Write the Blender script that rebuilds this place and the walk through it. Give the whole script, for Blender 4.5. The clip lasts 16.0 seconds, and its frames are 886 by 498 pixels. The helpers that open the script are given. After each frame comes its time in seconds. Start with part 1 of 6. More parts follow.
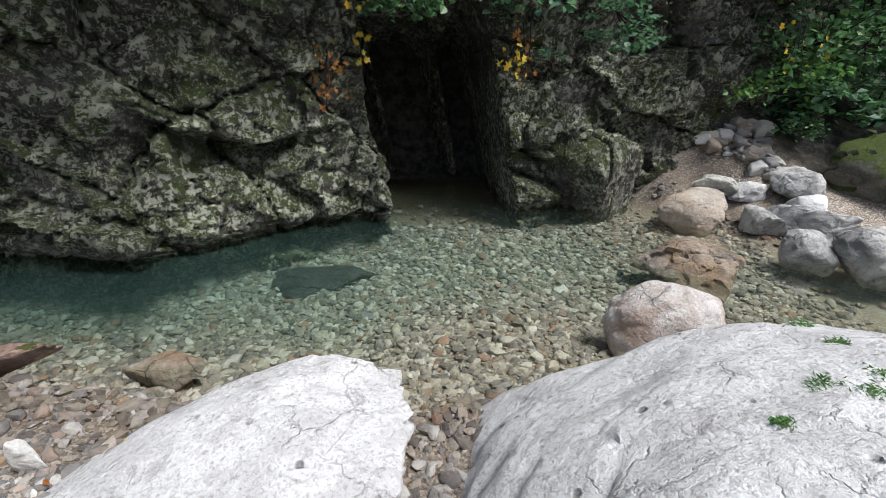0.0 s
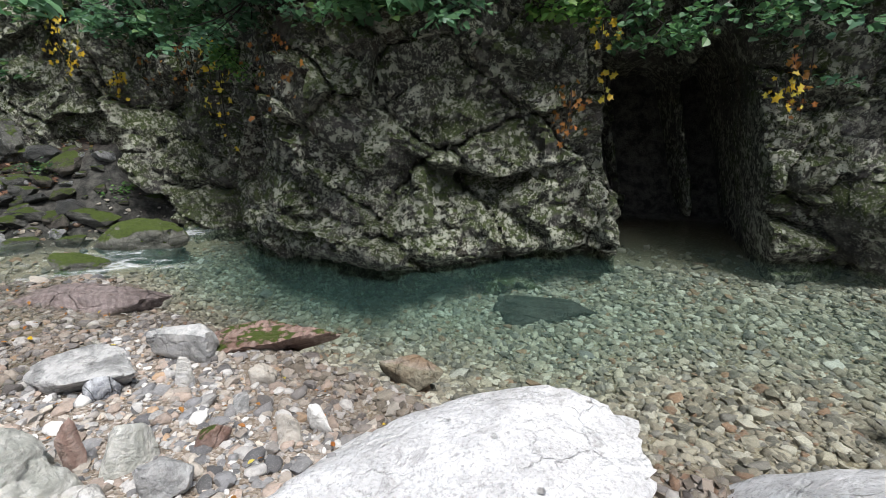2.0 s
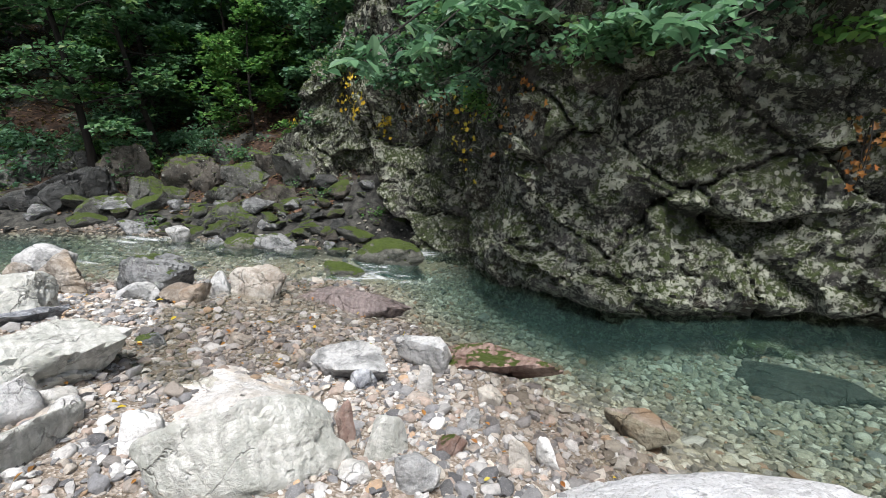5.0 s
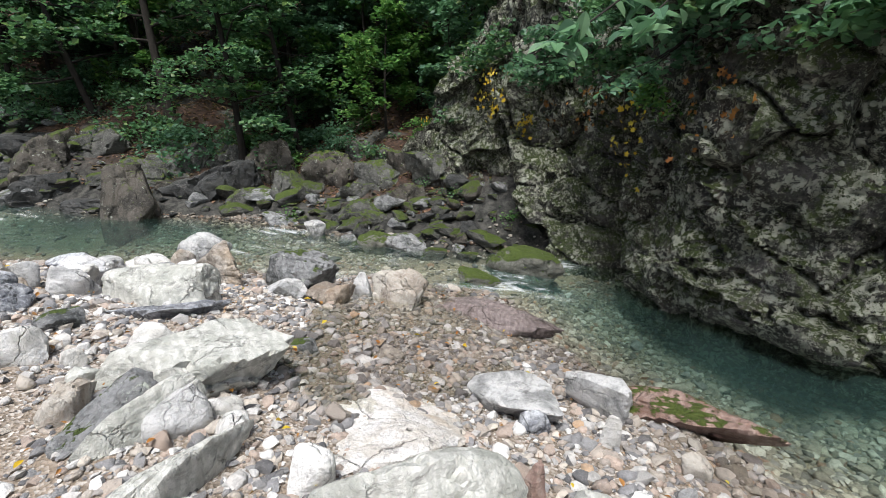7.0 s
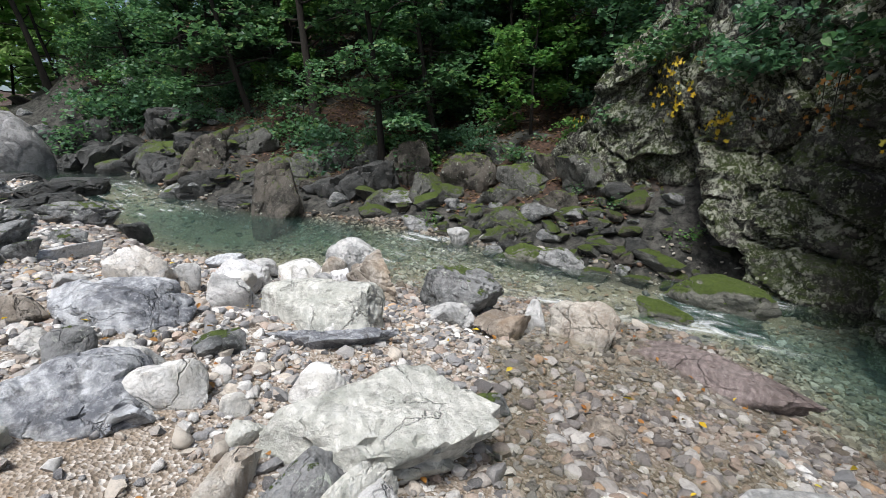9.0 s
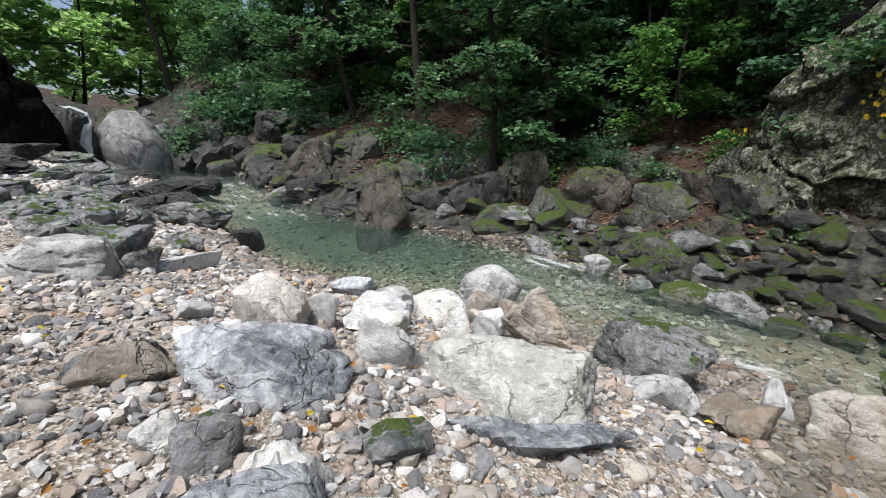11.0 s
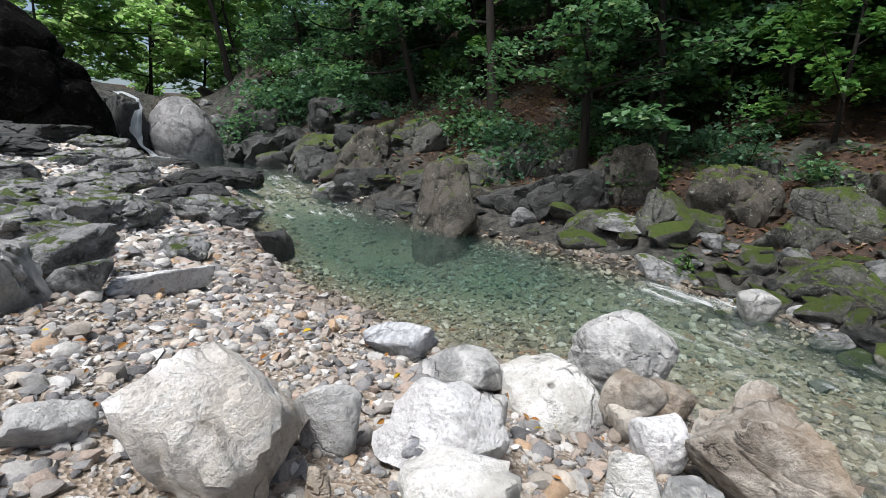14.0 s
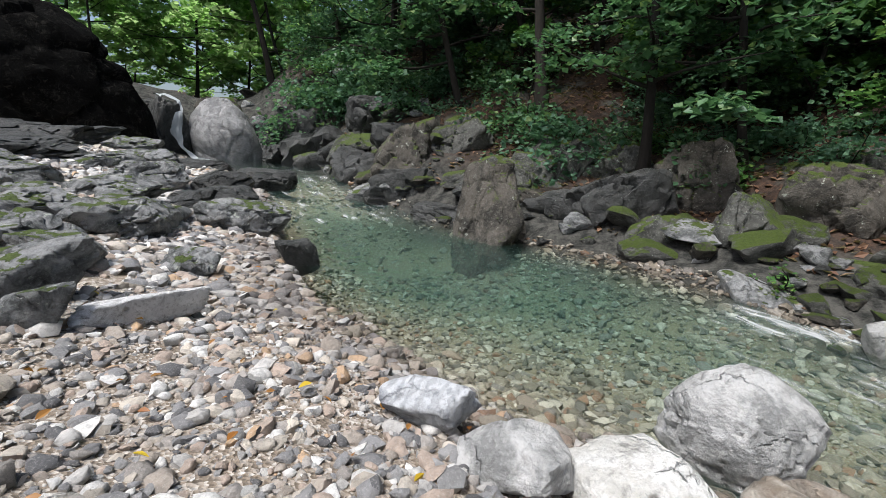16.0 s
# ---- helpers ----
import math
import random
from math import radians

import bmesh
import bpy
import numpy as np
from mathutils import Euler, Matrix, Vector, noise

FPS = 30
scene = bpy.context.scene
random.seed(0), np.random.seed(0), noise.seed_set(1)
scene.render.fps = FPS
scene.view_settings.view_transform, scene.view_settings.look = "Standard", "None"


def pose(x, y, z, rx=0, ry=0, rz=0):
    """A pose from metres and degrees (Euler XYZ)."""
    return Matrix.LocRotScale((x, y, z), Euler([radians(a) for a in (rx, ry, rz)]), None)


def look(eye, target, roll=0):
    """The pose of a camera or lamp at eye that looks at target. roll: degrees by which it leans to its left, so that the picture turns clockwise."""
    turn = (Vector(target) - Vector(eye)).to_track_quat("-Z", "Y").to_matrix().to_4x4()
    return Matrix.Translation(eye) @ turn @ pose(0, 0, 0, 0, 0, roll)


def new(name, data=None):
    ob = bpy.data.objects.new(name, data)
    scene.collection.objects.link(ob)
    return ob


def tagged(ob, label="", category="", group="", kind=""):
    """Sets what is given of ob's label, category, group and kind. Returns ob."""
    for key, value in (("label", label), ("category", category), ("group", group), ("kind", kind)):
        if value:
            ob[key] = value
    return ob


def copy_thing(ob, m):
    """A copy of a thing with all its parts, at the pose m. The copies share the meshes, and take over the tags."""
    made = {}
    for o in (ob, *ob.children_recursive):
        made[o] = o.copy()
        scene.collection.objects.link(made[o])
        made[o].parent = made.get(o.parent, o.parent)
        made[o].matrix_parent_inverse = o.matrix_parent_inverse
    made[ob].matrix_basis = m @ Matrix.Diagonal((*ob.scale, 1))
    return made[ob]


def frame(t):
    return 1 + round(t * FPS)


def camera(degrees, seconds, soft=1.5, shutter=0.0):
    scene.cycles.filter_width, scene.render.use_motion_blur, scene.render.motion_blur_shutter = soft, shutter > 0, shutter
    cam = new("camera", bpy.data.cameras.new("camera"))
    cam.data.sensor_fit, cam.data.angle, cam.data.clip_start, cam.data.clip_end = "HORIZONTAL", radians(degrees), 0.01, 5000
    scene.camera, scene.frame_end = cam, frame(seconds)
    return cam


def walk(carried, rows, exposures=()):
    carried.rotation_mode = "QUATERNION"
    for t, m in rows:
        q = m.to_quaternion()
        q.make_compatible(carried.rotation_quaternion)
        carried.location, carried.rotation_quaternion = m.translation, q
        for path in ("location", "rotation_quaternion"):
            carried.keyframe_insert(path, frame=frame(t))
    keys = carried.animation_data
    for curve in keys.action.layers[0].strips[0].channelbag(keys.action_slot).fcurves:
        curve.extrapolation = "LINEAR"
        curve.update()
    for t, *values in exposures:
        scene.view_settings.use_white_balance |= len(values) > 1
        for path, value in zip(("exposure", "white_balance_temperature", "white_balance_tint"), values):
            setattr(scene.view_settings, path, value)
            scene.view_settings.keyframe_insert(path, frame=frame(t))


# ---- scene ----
cam = camera(86.4, 16.0, 0.6)
METRES, EYE, TILT, LEAN, TURN = 8.0, 2.34, -22.0, -0.5, 0.0
ROWS = [
    (0.0, 0.0, 0.0, 0.0, 0.0, 0.0, -0.0),
    (0.5, -0.007, -0.001, 0.0, 3.6, 0.56, -1.02),
    (1.0, -0.0177, -0.0068, 0.0012, 9.51, 1.25, -2.8),
    (1.5, -0.0265, -0.0122, 0.0012, 15.96, 1.84, -4.62),
    (2.0, -0.0358, -0.0199, 0.0004, 23.84, 2.32, -6.74),
    (2.5, -0.0419, -0.0254, 0.0002, 30.25, 2.43, -8.46),
    (3.0, -0.0477, -0.0311, -0.0005, 34.83, 2.45, -9.84),
    (3.5, -0.0537, -0.0345, -0.0017, 39.05, 2.46, -11.2),
    (6.0, -0.1021, -0.0521, -0.0088, 54.4, 0.61, -15.69),
    (6.5, -0.1439, -0.0528, -0.0083, 58.45, -0.67, -17.02),
    (7.0, -0.1823, -0.0681, -0.0111, 60.46, -1.32, -17.62),
    (7.5, -0.2221, -0.0849, -0.0102, 62.99, -2.16, -18.34),
    (8.0, -0.2607, -0.0903, -0.0112, 67.17, -3.73, -19.62),
    (8.5, -0.2965, -0.0935, -0.013, 68.89, -4.22, -19.76),
    (9.0, -0.353, -0.1094, -0.0279, 74.35, -5.49, -20.53),
    (9.5, -0.3915, -0.1356, -0.031, 79.79, -6.65, -21.26),
    (12.0, -0.6179, -0.2256, -0.0745, 85.28, -8.65, -23.52),
    (12.5, -0.6583, -0.2262, -0.0802, 86.92, -9.49, -23.91),
    (13.0, -0.7043, -0.2095, -0.0829, 88.74, -10.3, -24.42),
    (13.5, -0.7569, -0.2096, -0.0886, 90.26, -10.6, -24.57),
    (14.0, -0.8044, -0.2114, -0.0904, 91.76, -10.89, -24.59),
    (14.5, -0.8021, -0.1995, -0.0872, 92.72, -11.1, -24.8),
    (15.0, -0.8265, -0.189, -0.092, 93.93, -11.49, -25.02),
    (15.5, -0.8829, -0.2022, -0.0973, 95.49, -12.14, -24.8),
    (16.0, -0.9177, -0.216, -0.0944, 97.28, -13.09, -24.11),
]
walk(cam, [(t, pose(0, 0, EYE, TILT, LEAN, TURN) @ pose(METRES * x, METRES * y, METRES * z, 90 + pitch, roll, yaw)) for t, x, y, z, yaw, pitch, roll in ROWS],
     [(0.0, 0.68), (1.5, 0.78), (3.5, 0.92), (7.0, 0.86), (9.5, 0.74), (12.0, 0.76), (16.0, 0.8)])

# ---- daylight: an overcast sky over the open gravel bank ----
world = bpy.data.worlds.new("overcast_sky")
scene.world = world
world.use_nodes = True
wn_ = world.node_tree.nodes
sky = wn_.new("ShaderNodeTexSky")
sky.sky_type, sky.sun_disc = "NISHITA", False
sky.sun_elevation, sky.sun_rotation = radians(63), radians(126)
sky.air_density, sky.dust_density, sky.ozone_density = 1.0, 4.0, 1.0
soften = wn_.new("ShaderNodeHueSaturation")
soften.inputs["Saturation"].default_value = 1.05
world.node_tree.links.new(sky.outputs[0], soften.inputs["Color"])
world.node_tree.links.new(soften.outputs[0], wn_["Background"].inputs["Color"])
wn_["Background"].inputs["Strength"].default_value = 0.095
sun_data = bpy.data.lights.new("sun", "SUN")
sun_data.energy, sun_data.angle, sun_data.color = 2.9, radians(16), (0.98, 0.985, 1.0)
sun = new("sun", sun_data)
sun.matrix_world = look((0, 0, 30), (-30 * math.cos(radians(63)) * math.sin(radians(126)), -30 * math.cos(radians(63)) * math.cos(radians(126)), 30 - 30 * math.sin(radians(63))))


# ---- materials ----
class Nodes:
    """Short hand for building a node material."""

    def __init__(self, name):
        self.mat = bpy.data.materials.new(name)
        self.mat.use_nodes = True
        self.tree = self.mat.node_tree
        self.shader = self.tree.nodes["Principled BSDF"]
        self.out = self.tree.nodes["Material Output"]

    def add(self, kind, values=(), **props):
        n = self.tree.nodes.new(kind)
        for k, v in props.items():
            if k == "operation":
                n.operation = v
            elif k == "blend_type":
                n.blend_type = v
            elif k == "data_type":
                n.data_type = v
            elif k == "attribute_name":
                n.attribute_name = v
            elif k == "feature":
                n.feature = v
        for k, v in dict(values).items():
            self.put(n.inputs[k], v)
        return n

    def put(self, socket, v):
        if isinstance(v, bpy.types.NodeSocket):
            self.tree.links.new(v, socket)
        else:
            socket.default_value = v

    def coords(self):
        return self.add("ShaderNodeTexCoord").outputs["Object"]

    def noise(self, vec, scale, detail=5.0, rough=0.6, distort=0.0):
        return self.add("ShaderNodeTexNoise", {"Vector": vec, "Scale": scale, "Detail": detail, "Roughness": rough, "Distortion": distort}).outputs["Fac"]

    def cells(self, vec, scale, feature="F1", output="Distance"):
        return self.add("ShaderNodeTexVoronoi", {"Vector": vec, "Scale": scale}, feature=feature).outputs[output]

    def ramp(self, fac, stops, steps=False):
        n = self.tree.nodes.new("ShaderNodeValToRGB")
        e = n.color_ramp.elements
        n.color_ramp.interpolation = "CONSTANT" if steps else "LINEAR"
        while len(e) < len(stops):
            e.new(0.5)
        for el, (p, c) in zip(e, stops):
            el.position, el.color = p, (*c, 1) if len(c) == 3 else c
        self.put(n.inputs["Fac"], fac)
        return n.outputs["Color"]

    def step(self, fac, a, b):
        return self.ramp(fac, ((a, (0, 0, 0)), (b, (1, 1, 1))))

    def mix(self, fac, a, b, blend="MIX"):
        n = self.tree.nodes.new("ShaderNodeMix")
        n.data_type, n.blend_type = "RGBA", blend
        for s, v in ((n.inputs[0], fac), (n.inputs[6], a), (n.inputs[7], b)):
            if isinstance(v, tuple) and len(v) == 3:
                v = (*v, 1)
            self.put(s, v)
        return n.outputs[2]

    def math(self, op, a, b=0.0):
        n = self.add("ShaderNodeMath", operation=op)
        self.put(n.inputs[0], a)
        self.put(n.inputs[1], b)
        return n.outputs[0]

    def up(self):
        return self.add("ShaderNodeSeparateXYZ", {"Vector": self.add("ShaderNodeNewGeometry").outputs["Normal"]}).outputs["Z"]

    def bump(self, height, strength, distance):
        return self.add("ShaderNodeBump", {"Height": height, "Strength": strength, "Distance": distance}).outputs["Normal"]

    def done(self, color, rough=0.8, normal=None, specular=0.3):
        s = self.shader.inputs
        self.put(s["Base Color"], (*color, 1) if isinstance(color, tuple) and len(color) == 3 else color)
        self.put(s["Roughness"], rough)
        self.put(s["Specular IOR Level"], specular)
        if normal is not None:
            self.put(s["Normal"], normal)
        return self.mat


def stone(name, light, dark, speck=(0.1, 0.1, 0.1), specks=0.5, grain=60.0, veins=0.0, stain=None, moss=0.0, lichen=0.0, rough=0.75, bands=0.0, gloss=0.3, pits=0.0, splits=0.42):
    """River stone: two tones in blotches, mineral specks, veins or bands, stains, moss on the upper side, lichen spots."""
    n = Nodes(name)
    v = n.coords()
    shift = n.add("ShaderNodeVectorMath", {0: v}, operation="ADD")
    rnd = n.add("ShaderNodeObjectInfo").outputs["Random"]
    n.put(shift.inputs[1], n.add("ShaderNodeCombineXYZ", {"X": n.math("MULTIPLY", rnd, 37.0), "Y": n.math("MULTIPLY", rnd, 91.0), "Z": 0.0}).outputs[0])
    v = shift.outputs[0]
    blotch = n.noise(v, 2.4, 9, 0.68, 0.7)
    col = n.mix(n.step(blotch, 0.42, 0.54), dark, light)
    fine = n.noise(v, grain, 3, 0.7)
    col = n.mix(n.math("MULTIPLY", n.step(fine, 0.52, 0.66), specks), col, speck)
    col = n.mix(n.math("MULTIPLY", n.step(n.noise(v, 14, 6, 0.75), 0.5, 0.66), 0.55), col, dark)
    col = n.mix(n.math("MULTIPLY", n.step(n.noise(v, 34, 8, 0.82, 0.4), 0.56, 0.62), 0.26), col, n.mix(0.75, col, (0.05, 0.047, 0.042)))
    height = n.math("ADD", n.math("ADD", n.math("MULTIPLY", fine, 0.14), n.math("MULTIPLY", n.noise(v, 28, 6, 0.72), 0.2)), n.noise(v, 7, 8, 0.7))
    if bands:
        w = n.add("ShaderNodeTexWave", {"Vector": v, "Scale": 4.0, "Distortion": 7.0, "Detail": 4.0, "Detail Scale": 1.6})
        col = n.mix(n.math("MULTIPLY", n.step(w.outputs["Fac"], 0.45, 0.8), bands), col, dark)
        height = n.math("ADD", height, n.math("MULTIPLY", w.outputs["Fac"], 0.1 * bands))
    if veins:
        crack = n.math("ABSOLUTE", n.math("SUBTRACT", n.noise(v, 1.3, 4, 0.55, 0.5), 0.5))
        thin = n.step(crack, 0.001, 0.007)
        col = n.mix(n.math("MULTIPLY", n.math("SUBTRACT", 1.0, thin), veins), col, (0.06, 0.055, 0.05))
        height = n.math("ADD", height, n.math("MULTIPLY", thin, 0.2))
    col = n.mix(n.math("MULTIPLY", n.step(n.noise(v, 5.5, 9, 0.78, 0.9), 0.53, 0.64), 0.58), col, n.mix(0.78, col, (0.06, 0.055, 0.048)))
    bend = n.add("ShaderNodeVectorMath", {0: n.add("ShaderNodeTexNoise", {"Vector": v, "Scale": 3.0, "Detail": 5.0, "Roughness": 0.65}).outputs["Color"]}, operation="SCALE")
    bend.inputs["Scale"].default_value = 0.28
    bent_v = n.add("ShaderNodeVectorMath", {0: v, 1: bend.outputs[0]}, operation="ADD").outputs[0]
    split = n.math("MULTIPLY", n.math("SUBTRACT", 1.0, n.step(n.cells(bent_v, 2.6, "DISTANCE_TO_EDGE"), 0.0, 0.022)), n.step(n.noise(v, 2.1, 4, 0.6), 0.47, 0.58))
    col = n.mix(n.math("MULTIPLY", split, splits), col, n.mix(0.8, col, (0.04, 0.037, 0.032)))
    height = n.math("SUBTRACT", height, n.math("MULTIPLY", split, splits * 1.2))
    if pits:
        dent = n.math("MULTIPLY", n.math("SUBTRACT", 1.0, n.step(n.cells(v, 6.0), 0.08, 0.16)), n.step(n.noise(v, 2.5, 3), 0.5, 0.6))
        col = n.mix(n.math("MULTIPLY", dent, 0.7), col, (0.13, 0.125, 0.11))
        height = n.math("SUBTRACT", height, n.math("MULTIPLY", dent, 0.6))
    if stain:
        col = n.mix(n.math("MULTIPLY", n.step(n.noise(v, 1.6, 4, 0.6, 0.6), 0.48, 0.66), 0.55), col, stain)
    if lichen:
        spots = n.math("MULTIPLY", n.step(n.noise(v, 9, 6, 0.75, 0.3), 0.66 - 0.2 * lichen, 0.72 - 0.2 * lichen), n.step(n.noise(v, 2.2, 3), 0.4, 0.6))
        col = n.mix(n.math("MULTIPLY", spots, 0.85), col, (0.5, 0.54, 0.46))
    if moss:
        green = n.math("MULTIPLY", n.step(n.math("ADD", n.math("MULTIPLY", n.up(), 0.5), n.noise(v, 5, 6, 0.7)), 1.02 - 0.45 * moss, 1.12 - 0.4 * moss), 0.95)
        mosscol = n.mix(n.noise(v, 26, 4), (0.025, 0.045, 0.008), (0.12, 0.17, 0.025))
        col = n.mix(green, col, mosscol)
        height = n.math("ADD", height, n.math("MULTIPLY", n.math("MULTIPLY", green, n.noise(v, 90, 2)), 0.8))
    return n.done(col, n.add("ShaderNodeMapRange", {"Value": blotch, 3: rough - 0.12, 4: rough + 0.12}).outputs[0], n.bump(height, 0.95, 0.06), gloss)


WHITE = stone("white_granite", (0.78, 0.785, 0.79), (0.62, 0.62, 0.62), (0.24, 0.24, 0.235), 0.55, 42, pits=1.0, splits=0.2)
PALE = stone("pale_limestone", (0.67, 0.67, 0.62), (0.41, 0.42, 0.375), (0.7, 0.7, 0.68), 0.4, 40, bands=0.45, lichen=0.2)
CHALK = stone("chalky_white_stone", (0.8, 0.795, 0.77), (0.58, 0.57, 0.53), (0.34, 0.335, 0.32), 0.4, 40, pits=0.6, lichen=0.1)
GREY = stone("grey_river_stone", (0.56, 0.56, 0.55), (0.25, 0.255, 0.25), (0.5, 0.5, 0.48), 0.4, 45, lichen=0.25)
SMOOTH = stone("smooth_wet_grey_rock", (0.3, 0.3, 0.298), (0.16, 0.161, 0.161), (0.25, 0.25, 0.25), 0.25, 30, rough=0.55)
CRUST = stone("white_crusted_tan_stone", (0.8, 0.785, 0.76), (0.6, 0.565, 0.51), (0.3, 0.29, 0.27), 0.5, 40, stain=(0.5, 0.38, 0.25), pits=0.8)
WEDGE = stone("dark_brown_stone", (0.52, 0.485, 0.43), (0.2, 0.175, 0.145), (0.4, 0.37, 0.33), 0.35, 40, stain=(0.32, 0.23, 0.14), bands=0.2)
BLUE = stone("blue_grey_stone", (0.58, 0.6, 0.62), (0.16, 0.17, 0.19), (0.62, 0.64, 0.66), 0.5, 30, veins=0.5, bands=0.3)
DARK = stone("dark_mottled_stone", (0.27, 0.275, 0.275), (0.075, 0.08, 0.08), (0.38, 0.4, 0.39), 0.4, 26, veins=0.35, lichen=0.35, moss=0.12)
TAN = stone("tan_stone", (0.5, 0.47, 0.415), (0.33, 0.285, 0.235), (0.6, 0.58, 0.55), 0.4, 40, stain=(0.38, 0.29, 0.2), pits=0.4)
BROWN = stone("brown_stone", (0.36, 0.32, 0.27), (0.18, 0.15, 0.12), (0.5, 0.46, 0.4), 0.35, 40, stain=(0.3, 0.19, 0.1), bands=0.3)
RED = stone("rust_red_stone", (0.36, 0.26, 0.22), (0.19, 0.115, 0.09), (0.45, 0.4, 0.36), 0.3, 40, moss=0.12, bands=0.5, rough=0.5)
RUSTY = stone("granite_with_rust_side", (0.66, 0.635, 0.61), (0.46, 0.41, 0.37), (0.2, 0.18, 0.16), 0.4, 70, stain=(0.4, 0.2, 0.1))
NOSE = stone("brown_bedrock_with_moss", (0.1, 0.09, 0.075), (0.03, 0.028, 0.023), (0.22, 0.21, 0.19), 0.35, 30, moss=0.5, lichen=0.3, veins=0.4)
# far darker than bare rock: the overhang's deep shade is put into the colour
SHADEBLACK = stone("shade_in_colour_rock", (0.007, 0.007, 0.0065), (0.003, 0.003, 0.003), (0.012, 0.012, 0.011), 0.3, 20, gloss=0.02)
PURPLE = stone("wet_purple_brown_rock", (0.26, 0.215, 0.205), (0.12, 0.095, 0.088), (0.4, 0.36, 0.34), 0.35, 40, bands=0.4, rough=0.42)
MOSSY = stone("mossy_stone", (0.2, 0.2, 0.17), (0.1, 0.1, 0.085), (0.4, 0.4, 0.36), 0.3, 40, moss=0.95)
HALFMOSS = stone("half_mossy_dark_stone", (0.105, 0.106, 0.096), (0.036, 0.037, 0.033), (0.36, 0.37, 0.34), 0.3, 30, moss=0.58, lichen=0.25)
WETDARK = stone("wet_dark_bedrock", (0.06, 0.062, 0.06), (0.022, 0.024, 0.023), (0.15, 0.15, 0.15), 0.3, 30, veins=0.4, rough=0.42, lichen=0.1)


def cliff_material():
    n = Nodes("lichened_cliff_rock")
    v = n.coords()
    big = n.noise(v, 0.9, 6, 0.62, 0.5)
    mid = n.noise(v, 4.2, 7, 0.68, 0.4)
    col = n.mix(n.step(mid, 0.35, 0.68), (0.014, 0.014, 0.012), (0.1, 0.098, 0.086))
    col = n.mix(n.math("MULTIPLY", n.step(n.noise(v, 1.3, 4, 0.6), 0.52, 0.64), 0.7), col, (0.14, 0.13, 0.124))
    col = n.mix(n.math("MULTIPLY", n.step(n.noise(v, 30, 3, 0.7), 0.55, 0.66), 0.75), col, (0.012, 0.012, 0.012))
    streak = n.add("ShaderNodeMapping", {"Vector": v, "Scale": (1.6, 1.6, 0.22)}).outputs[0]
    col = n.mix(n.math("MULTIPLY", n.step(n.noise(streak, 1.8, 5, 0.6), 0.54, 0.7), 0.4), col, (0.085, 0.055, 0.036))
    moss = n.math("MULTIPLY", n.step(n.math("ADD", n.math("MULTIPLY", n.up(), 0.25), n.noise(v, 1.7, 6, 0.7, 0.3)), 0.46, 0.6), n.step(n.noise(v, 14, 4, 0.7), 0.36, 0.52))
    col = n.mix(n.math("MULTIPLY", moss, 0.9), col, n.mix(n.noise(v, 22, 3), (0.02, 0.034, 0.008), (0.08, 0.11, 0.024)))
    patch = n.math("MULTIPLY", n.step(n.noise(v, 8.5, 8, 0.78, 0.35), 0.515, 0.535), n.step(big, 0.4, 0.5))
    dots = n.math("MULTIPLY", n.step(n.noise(v, 24, 5, 0.75, 0.2), 0.555, 0.585), n.step(n.noise(v, 1.5, 3), 0.38, 0.52))
    rings = n.math("MULTIPLY", n.math("SUBTRACT", 1.0, n.step(n.math("ADD", n.cells(v, 7.5), n.math("MULTIPLY", n.noise(v, 30, 4, 0.7), 0.25)), 0.33, 0.38)), n.step(n.noise(v, 1.1, 4, 0.6), 0.46, 0.54))
    lichen = n.math("MAXIMUM", n.math("MAXIMUM", patch, rings), n.math("MULTIPLY", dots, 0.8))
    col = n.mix(n.math("MULTIPLY", lichen, 0.8), col, n.mix(n.noise(v, 11, 3), (0.3, 0.33, 0.25), (0.6, 0.6, 0.51)))
    height = n.math("ADD", n.math("ADD", mid, n.math("MULTIPLY", n.noise(v, 16, 8, 0.7), 0.5)), n.math("MULTIPLY", lichen, 0.1))
    return n.done(col, 0.85, n.bump(height, 1.0, 0.12))


